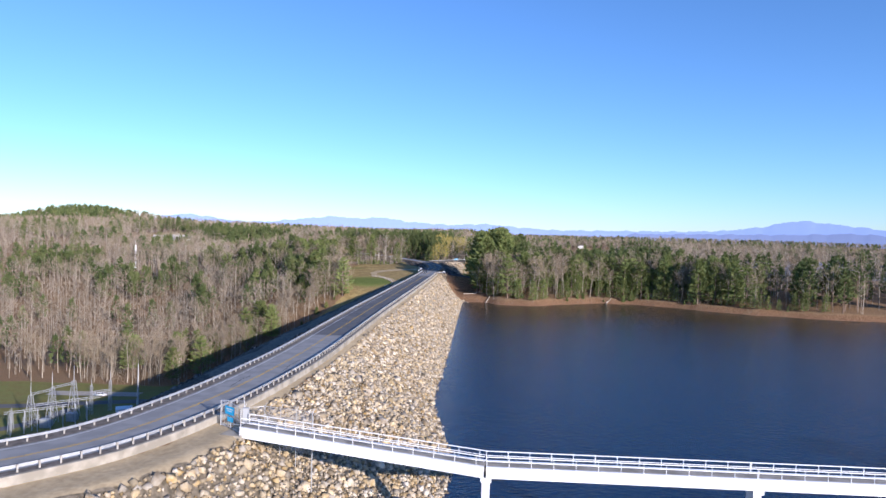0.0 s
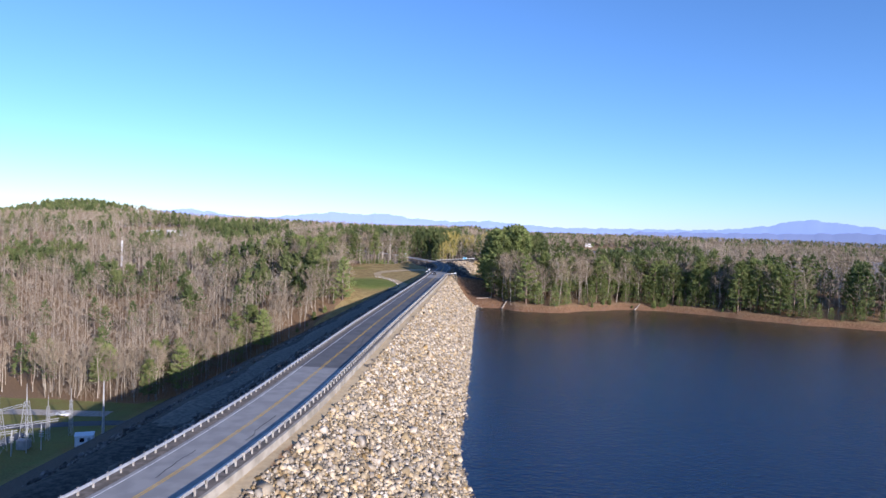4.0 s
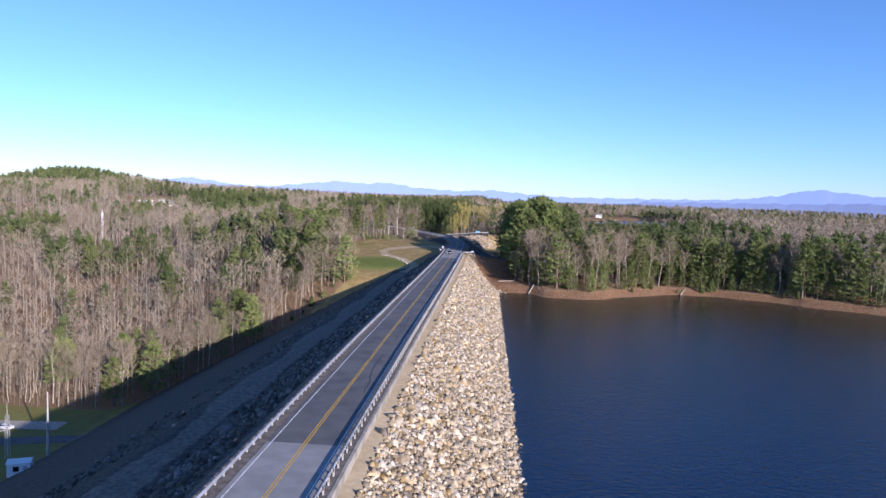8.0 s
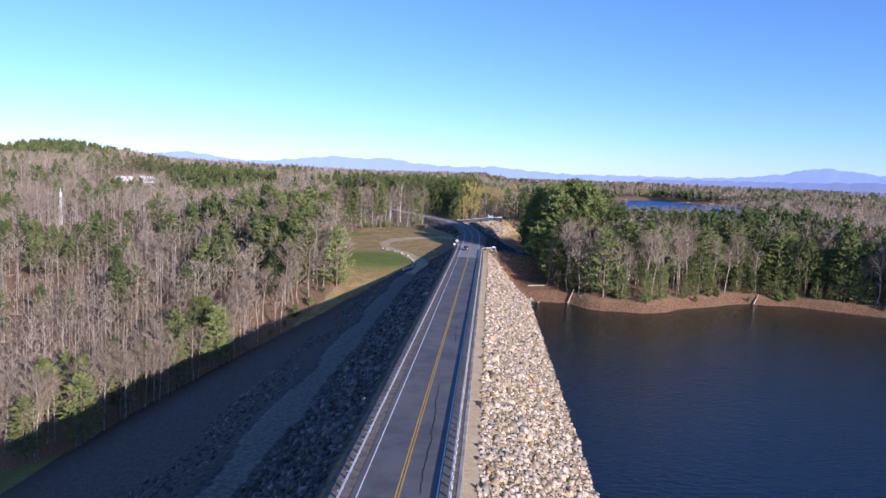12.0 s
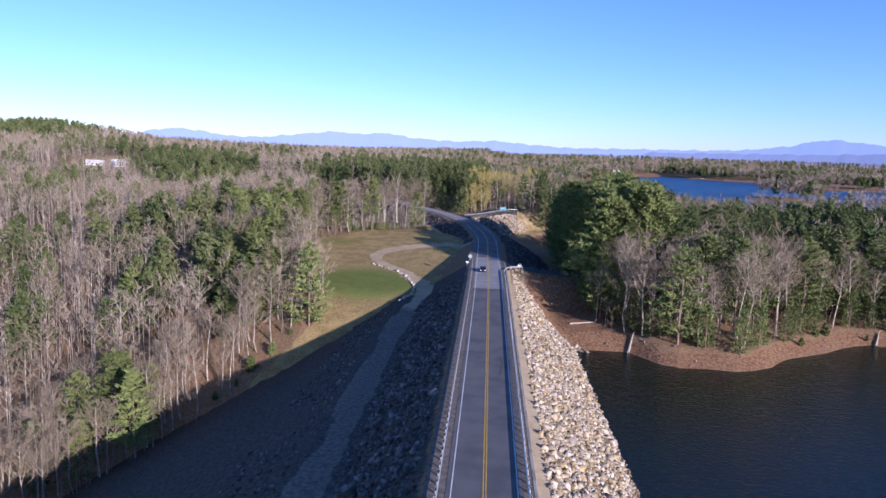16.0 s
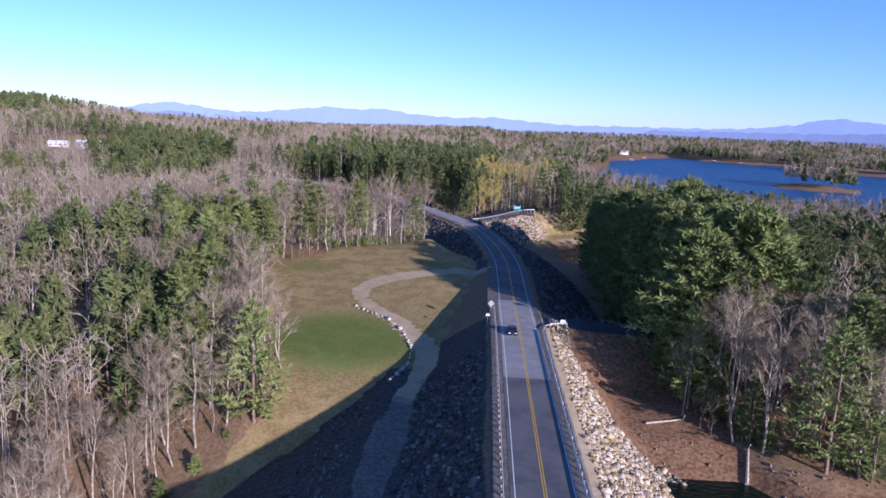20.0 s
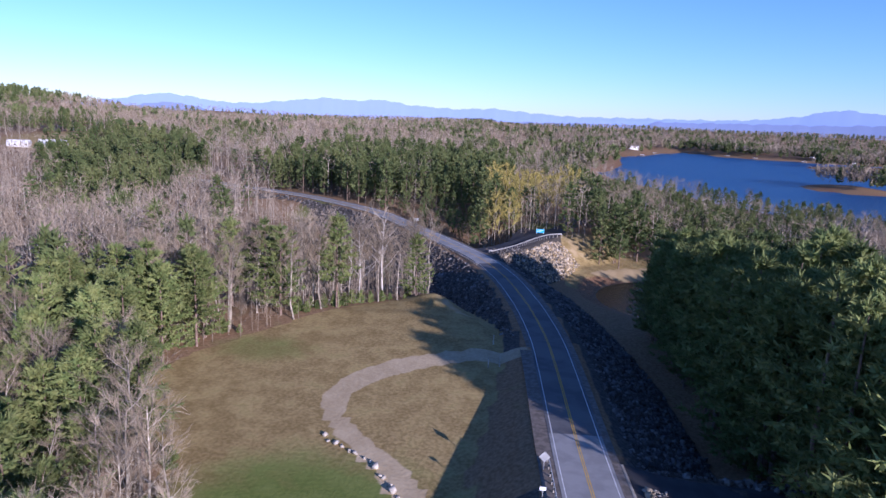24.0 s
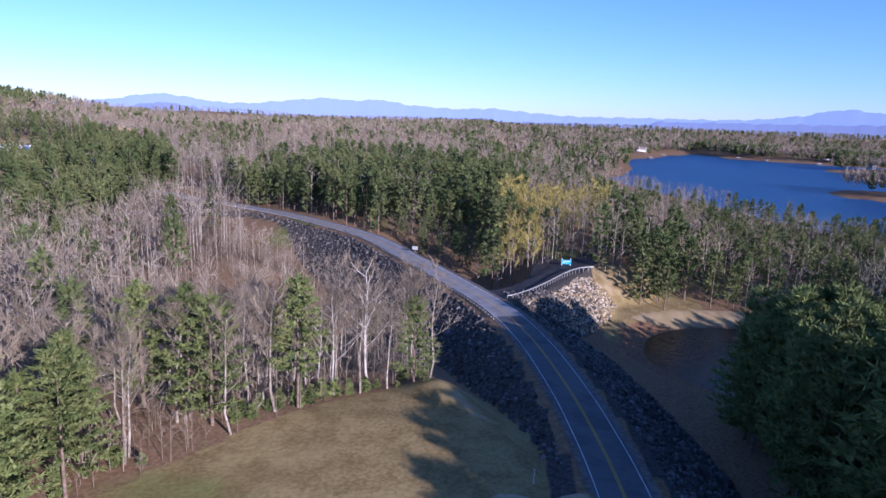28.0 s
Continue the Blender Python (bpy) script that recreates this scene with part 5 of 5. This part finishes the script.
sub = tagged(new("substation"), "grey steel lattice electric substation on gravel", "substation")
sub.location = (-3.5, -1.0, 0)
for x, y, h in ((-120.5, 178, 17), (-118, 186, 18.5), (-115.5, 195, 19.5)):
    part("lattice_mast", lattice(Bag(), x, y, SZ, SZ + h * 0.7, 3.2, 1.0).tube((x, y, SZ + h * 0.7), (x, y, SZ + h), 0.16, 0.05).mesh("lattice_mast", M_STEEL), sub)
for x, y, h in ((-111, 199, 15), (-107, 205, 16), (-123, 171, 9), (-126, 176, 8)):
    part("slim_mast", lattice(Bag(), x, y, SZ, SZ + h * 0.75, 1.0, 0.6, 0.07).tube((x, y, SZ + h * 0.75), (x, y, SZ + h), 0.1, 0.03).mesh("slim_mast", M_STEEL), sub)
for a, b, z in (((-120.5, 178), (-118, 186), 12), ((-118, 186), (-115.5, 195), 12.5), ((-126, 172), (-112, 186), 6.5), ((-123, 184), (-108, 200), 6.5), ((-111, 199), (-107, 205), 8)):
    bag = Bag()
    for o in (0, 0.7):
        bag.tube((*a, SZ + z + o), (*b, SZ + z + o), 0.1, n=4)
    for i in range(11):
        t = i / 11
        p, q = Vector((*a, 0)).lerp(Vector((*b, 0)), t), Vector((*a, 0)).lerp(Vector((*b, 0)), t + 1 / 11)
        bag.tube((p.x, p.y, SZ + z + 0.7 * (i % 2)), (q.x, q.y, SZ + z + 0.7 * ((i + 1) % 2)), 0.06, n=3)
    part("cross_beam", bag.mesh("cross_beam", M_STEEL), sub)
for i in range(7):
    for j in range(3):
        x, y = -124 + 2.3 * i + 1.5 * j, 173 + 3.6 * i - 2.2 * j
        leg = part("equipment_rack", Bag().box(x - 0.12, y - 0.12, SZ, x + 0.12, y + 0.12, SZ + 5.5).box(x - 0.7, y - 0.12, SZ + 4.2, x + 0.7, y + 0.12, SZ + 4.5).mesh("equipment_rack", M_STEEL), sub)
        part("insulator", Bag().tube((x, y, SZ + 5.5), (x, y, SZ + 6.7), 0.2, 0.12).mesh("insulator", M_GREYBOX), leg)
for x, y in ((-117, 181), (-113, 190)):
    tr = part("transformer", Bag().box(x - 1.6, y - 1.2, SZ, x + 1.6, y + 1.2, SZ + 3, bevel=0.2).mesh("transformer", M_GREYBOX), sub, "grey transformer tank")
    part("radiator", Bag().box(x + 1.6, y - 1.0, SZ + 0.4, x + 2.1, y + 1.0, SZ + 2.6).mesh("radiator", M_GREYBOX), tr)

# tall tapered pole, shed, van and small things in the valley
pole = tagged(new("light_pole"), "tall tapered grey steel pole in the valley", "pole")
part("shaft", Bag().tube((-100.4, 206, SZ - 0.3), (-100.4, 206, SZ + 18.5), 0.5, 0.14, n=10).mesh("shaft", M_STEEL), pole)
part("base", Bag().tube((-100.4, 206, SZ - 0.3), (-100.4, 206, SZ + 0.5), 0.8, n=10).mesh("base", M_CONCRETE), pole)
shed = tagged(new("shed"), "small white utility shed with a dark opening", "shed")
sm = pose(-98.5, 192.5, float(ground(np.array([-98.5]), np.array([192.5]))[0]), 0, 0, 24)
part("body", Bag().box(-2.6, -1.8, -0.6, 2.6, 1.8, 2.8, sm, 0.05).mesh("body", M_WHITEPAINT), shed)
part("roof", Bag().add([sm @ Vector(p) for p in ((-2.8, -2.0, 2.8), (2.8, -2.0, 2.8), (2.8, 2.0, 2.8), (-2.8, 2.0, 2.8), (-2.8, 0, 3.6), (2.8, 0, 3.6))], [(0, 1, 5, 4), (2, 3, 4, 5), (0, 4, 3), (1, 2, 5), (0, 3, 2, 1)]).mesh("roof", M_WHITEPAINT), shed)
part("window", Bag().box(-1.2, -1.86, 0.8, 0.1, -1.79, 2.1, sm).mesh("window", M_GLASS), shed, "dark opening")
part("door", Bag().box(1.0, -1.85, -0.1, 1.9, -1.79, 2.1, sm).mesh("door", M_GREYBOX), shed)


def car(x, y, z, turn, paint, label, long=4.6):
    root = tagged(new("car"), label, "car")
    m = pose(x, y, z, 0, 0, turn)
    h = long / 2
    side = [(-h, 0.35), (-h, 0.85), (-h + 0.25, 0.95), (-0.55 * h, 1.0), (-0.3 * h, 1.45), (0.35 * h, 1.45), (0.6 * h, 1.0), (h - 0.1, 0.85), (h, 0.6), (h, 0.35)]
    n = len(side)
    bag = Bag()
    bag.add([m @ Vector((s * (0.9 if zz < 1.2 else 0.68), yy, zz)) for s in (-1, 1) for yy, zz in side], [tuple(range(n))[::-1], tuple(range(n, 2 * n))] + [(i, (i + 1) % n, n + (i + 1) % n, n + i) for i in range(n)])
    body = part("body", bag.mesh("body", paint), root)
    for yy, zz, y2, z2 in ((-0.54 * h, 1.03, -0.32 * h, 1.42), (0.58 * h, 1.03, 0.37 * h, 1.42)):
        o = -0.03 if yy < 0 else 0.03
        part("windscreen", Bag().add([m @ Vector(p) for p in ((-0.7, yy + o, zz + 0.02), (0.7, yy + o, zz + 0.02), (0.62, y2 + o, z2), (-0.62, y2 + o, z2))], [(0, 1, 2, 3)]).mesh("windscreen", M_GLASS), root)
    for s in (-1, 1):
        part("side_window", Bag().add([m @ Vector(p) for p in ((s * 0.88, -0.45 * h, 1.06), (s * 0.88, 0.48 * h, 1.06), (s * 0.73, 0.32 * h, 1.4), (s * 0.73, -0.27 * h, 1.4))], [(0, 1, 2, 3)]).mesh("side_window", M_GLASS), root)
        for yy in (-0.62 * h, 0.62 * h):
            w = part("wheel", Bag().tube(m @ Vector((s * 0.72, yy, 0.32)), m @ Vector((s * 0.93, yy, 0.32)), 0.32, n=14).mesh("wheel", M_RUBBER), root)
            part("rim", Bag().tube(m @ Vector((s * 0.93, yy, 0.32)), m @ Vector((s * 0.945, yy, 0.32)), 0.19, n=10).mesh("rim", M_STEEL), w)
        part("headlight", Bag().box(s * 0.62 - 0.18, -h - 0.02, 0.62, s * 0.62 + 0.18, -h + 0.06, 0.8, m).mesh("headlight", M_WHITEPAINT), root)
        part("tail_light", Bag().box(s * 0.66 - 0.14, h - 0.1, 0.66, s * 0.66 + 0.14, h + 0.012, 0.84, m).mesh("tail_light", M_CLAYBANK), root)
    return root


car(-1.7, 353.5, float(road_z(353.5)) + 0.012, 0, M_RED, "dark car driving along the dam road")
car(-126.7, 224.5, SZ + 0.12, 80, M_WHITEPAINT, "white car parked on the gravel strip", 5.0)

# ---- signs and posts ----
def post_sign(name, x, y, z, h, shape, face, label, turn=0.0, size=0.75):
    root = tagged(new(name), label, "sign")
    part("post", Bag().box(x - 0.05, y - 0.05, z - 0.3, x + 0.05, y + 0.05, z + h + size * 0.4).mesh("post", M_STEEL), root)
    m = pose(x, y - 0.08, z + h, 0, 0, turn)
    s = size / 2
    if shape == "diamond":
        ring = [(0, -s * 1.41), (s * 1.41, 0), (0, s * 1.41), (-s * 1.41, 0)]
    else:
        ring = [(-s * 1.6, -s), (s * 1.6, -s), (s * 1.6, s), (-s * 1.6, s)]
    v = [m @ Vector((a, o, b)) for o in (-0.015, 0.015) for a, b in ring]
    part("panel", Bag().add(v, [(0, 1, 2, 3), (7, 6, 5, 4)] + [(i, 4 + i, 4 + (i + 1) % 4, (i + 1) % 4) for i in range(4)]).mesh("panel", face), root)
    return root


post_sign("warning_sign", -5.9, 368.7, float(road_z(368)) - 0.2, 2.0, "diamond", M_STEEL, "grey back of a diamond warning sign on a post", size=1.1)
post_sign("road_sign", -6.6, 362, float(road_z(362)) - 0.3, 1.4, "board", M_WHITEPAINT, "small white sign on a post", size=0.5)
post_sign("road_sign", 9.2, 361.6, -1.6, 1.0, "board", M_WHITEPAINT, "small white sign at the side road", size=0.7)
post_sign("road_sign", -43, 559, float(road_z(556)) - 0.3, 2.0, "board", M_GREYBOX, "grey road sign at the forest's edge", size=1.2)
zb = float(ground(np.array([7.5]), np.array([557.0]))[0])
info = tagged(new("information_sign"), "wide blue sign board on two white posts", "sign")
part("panel", Bag().box(5.9, 556.9, zb + 0.6, 9.1, 557.1, zb + 2.0).mesh("panel", M_SIGNBLUE), info)
for x in (6.1, 8.9):
    part("post", Bag().box(x - 0.1, 557.1, zb - 0.3, x + 0.1, 557.3, zb + 2.5).mesh("post", M_WHITEPAINT), info)
part("sign_text", Bag().box(6.2, 556.86, zb + 1.5, 8.8, 556.896, zb + 1.7).box(6.2, 556.86, zb + 1.0, 8.0, 556.896, zb + 1.15).mesh("sign_text", M_WHITE), info)
for x, y in ((-13.2, 409.5), (-11.0, 411.0), (-12.2, 420.5)):
    z = float(ground(np.array([x]), np.array([y]))[0])
    tagged(new("gate_post", Bag().tube((x, y, z - 0.3), (x, y, z + 2.1), 0.14, 0.12, n=8).mesh("gate_post", M_LOG)), "weathered wooden post at the track's entrance", "post", "posts of the track's entrance")
lattice_tower = tagged(new("radio_mast"), "slim white mast rising above the woods", "mast")
zt = float(ground(np.array([-254.0]), np.array([489.0]))[0])
part("mast", lattice(Bag(), -254, 489, zt, 5.5, 1.0, 0.7, 0.12, 8).mesh("mast", M_WHITEPAINT), lattice_tower)
part("tip", Bag().tube((-254, 489, 5.5), (-254, 489, 8.6), 0.1, 0.04).mesh("tip", M_WHITEPAINT), lattice_tower)

# wooden power line frame above the far woods
for px, py, h in ((-458, 1318, 19), (-520, 1420, 19)):
    z = float(ground(np.array([float(px)]), np.array([float(py)]))[0])
    frame_pole = tagged(new("power_pole"), "pale wooden power line frame with a crossarm above the woods", "power pole", "power poles of the far woods")
    for o in (-2.6, 2.6):
        part("pole", Bag().tube((px + o, py, z - 0.5), (px + o, py, z + h), 0.32, 0.22, n=7).mesh("pole", M_LOG), frame_pole)
    part("crossarm", Bag().box(px - 5.5, py - 0.2, z + h - 2.2, px + 5.5, py + 0.2, z + h - 1.7).mesh("crossarm", M_LOG), frame_pole)

# logs stranded on the shore
for a, b, r in (((35.0, 324.6), (37.2, 331.0), 0.32), ((104, 343.5), (107.5, 349), 0.3), ((22, 338), (29, 340), 0.22)):
    za, zb2 = (float(ground(np.array([p[0]]), np.array([p[1]]))[0]) for p in (a, b))
    tagged(new("driftwood_log", Bag().tube((*a, max(za, WATER) + 0.15), (*b, zb2 + 0.25), r, r * 0.6, n=8).tube((*b, zb2 + 0.25), (b[0] + 0.5, b[1] + 0.4, zb2 + 1.0), r * 0.5, 0.08, n=5).mesh("driftwood_log", M_LOG)), "bleached driftwood log lying on the clay shore", "log", "logs on the shore")

# ---- far houses ----
def house(x, y, lx, ly, h, turn, wall, roof, label, cat="house", sink=1.0):
    z = float(ground(np.array([x]), np.array([y]))[0])
    m = pose(x, y, z, 0, 0, turn)
    root = tagged(new("house"), label, cat)
    part("wall", Bag().box(-lx / 2, -ly / 2, -sink, lx / 2, ly / 2, h, m).mesh("wall", wall), root)
    e, r = 0.4, min(ly * 0.28, 3.0)
    part("roof", Bag().add([m @ Vector(p) for p in ((-lx / 2 - e, -ly / 2 - e, h), (lx / 2 + e, -ly / 2 - e, h), (lx / 2 + e, ly / 2 + e, h), (-lx / 2 - e, ly / 2 + e, h), (-lx / 2 - e, 0, h + r), (lx / 2 + e, 0, h + r))],
                           [(0, 1, 5, 4), (2, 3, 4, 5), (0, 4, 3), (1, 2, 5), (0, 3, 2, 1)]).mesh("roof", roof), root)
    n = max(2, int(lx / 4))
    for i in range(n):
        cx = -lx / 2 + lx * (i + 0.5) / n
        part("window", Bag().box(cx - 0.6, -ly / 2 - 0.06, h * 0.35, cx + 0.6, -ly / 2 + 0.02, h * 0.75, m).mesh("window", M_GLASS), root)
    return root


house(-372, 830, 25, 10, 4.2, 22, M_WHITEPAINT, M_WHITEPAINT, "long white building in a clearing on the hillside", "building")
house(-399, 822, 16, 8, 3.2, 22, M_WHITEPAINT, M_WHITEPAINT, "white building in a clearing on the hillside", "building")
for x, y, l, t in ((184, 1652, 20, 20), (206, 1668, 14, -10), (150, 1640, 12, 15), (262, 1604, 16, 5), (640, 1700, 16, 30), (690, 1405, 12, 0), (560, 1400, 10, 10)):
    house(x, y, l, 8, 6.5, t, M_WHITEPAINT, M_ROOF, "pale lakeside house among distant trees")
for x, y in ((255, 1500), (300, 1600), (440, 1617), (478, 1580), (545, 1535)):
    dock = tagged(new("boat_dock"), "small white-roofed boat dock on the far shore", "dock")
    part("deck", Bag().box(x - 4, y - 9, WATER + 0.3, x + 4, y + 4, WATER + 0.6).mesh("deck", M_WOODPOST), dock)
    part("roof", Bag().box(x - 3.5, y - 7.5, WATER + 2.8, x + 3.5, y - 1, WATER + 3.1).mesh("roof", M_WHITEPAINT), dock)
    for sx in (-3.3, 3.3):
        for yy in (y - 7.3, y - 1.5):
            part("post", Bag().tube((x + sx, yy, WATER - 1), (x + sx, yy, WATER + 3.3), 0.15, n=5).mesh("post", M_WOODPOST), dock)

# bare clay banks in the far woods
for x, y, r in ((-470, 1150, 13), (-455, 1330, 9)):
    z = float(ground(np.array([x]), np.array([y]))[0])
    v = [(x, y, z + r * 0.45)]
    f = []
    for ring, (rr, hh) in enumerate(((0.5, 0.38), (0.85, 0.18), (1.15, -0.1))):
        for i in range(16):
            a = 2 * math.pi * i / 16
            q = r * rr * (1 + 0.15 * math.sin(3 * a + x) + 0.08 * math.sin(5 * a))
            v.append((x + q * math.cos(a) * 1.3, y + q * math.sin(a), z + r * hh * (1 + 0.2 * math.sin(4 * a))))
    f += [(0, 1 + i, 1 + (i + 1) % 16) for i in range(16)]
    for ring in range(2):
        f += [(1 + ring * 16 + i, 17 + ring * 16 + i, 17 + ring * 16 + (i + 1) % 16, 1 + ring * 16 + (i + 1) % 16) for i in range(16)]
    tagged(new("clay_bank", mesh("clay_bank", v, f, M_CLAYBANK, True)), "bare orange clay bank in a clearing", "bank")
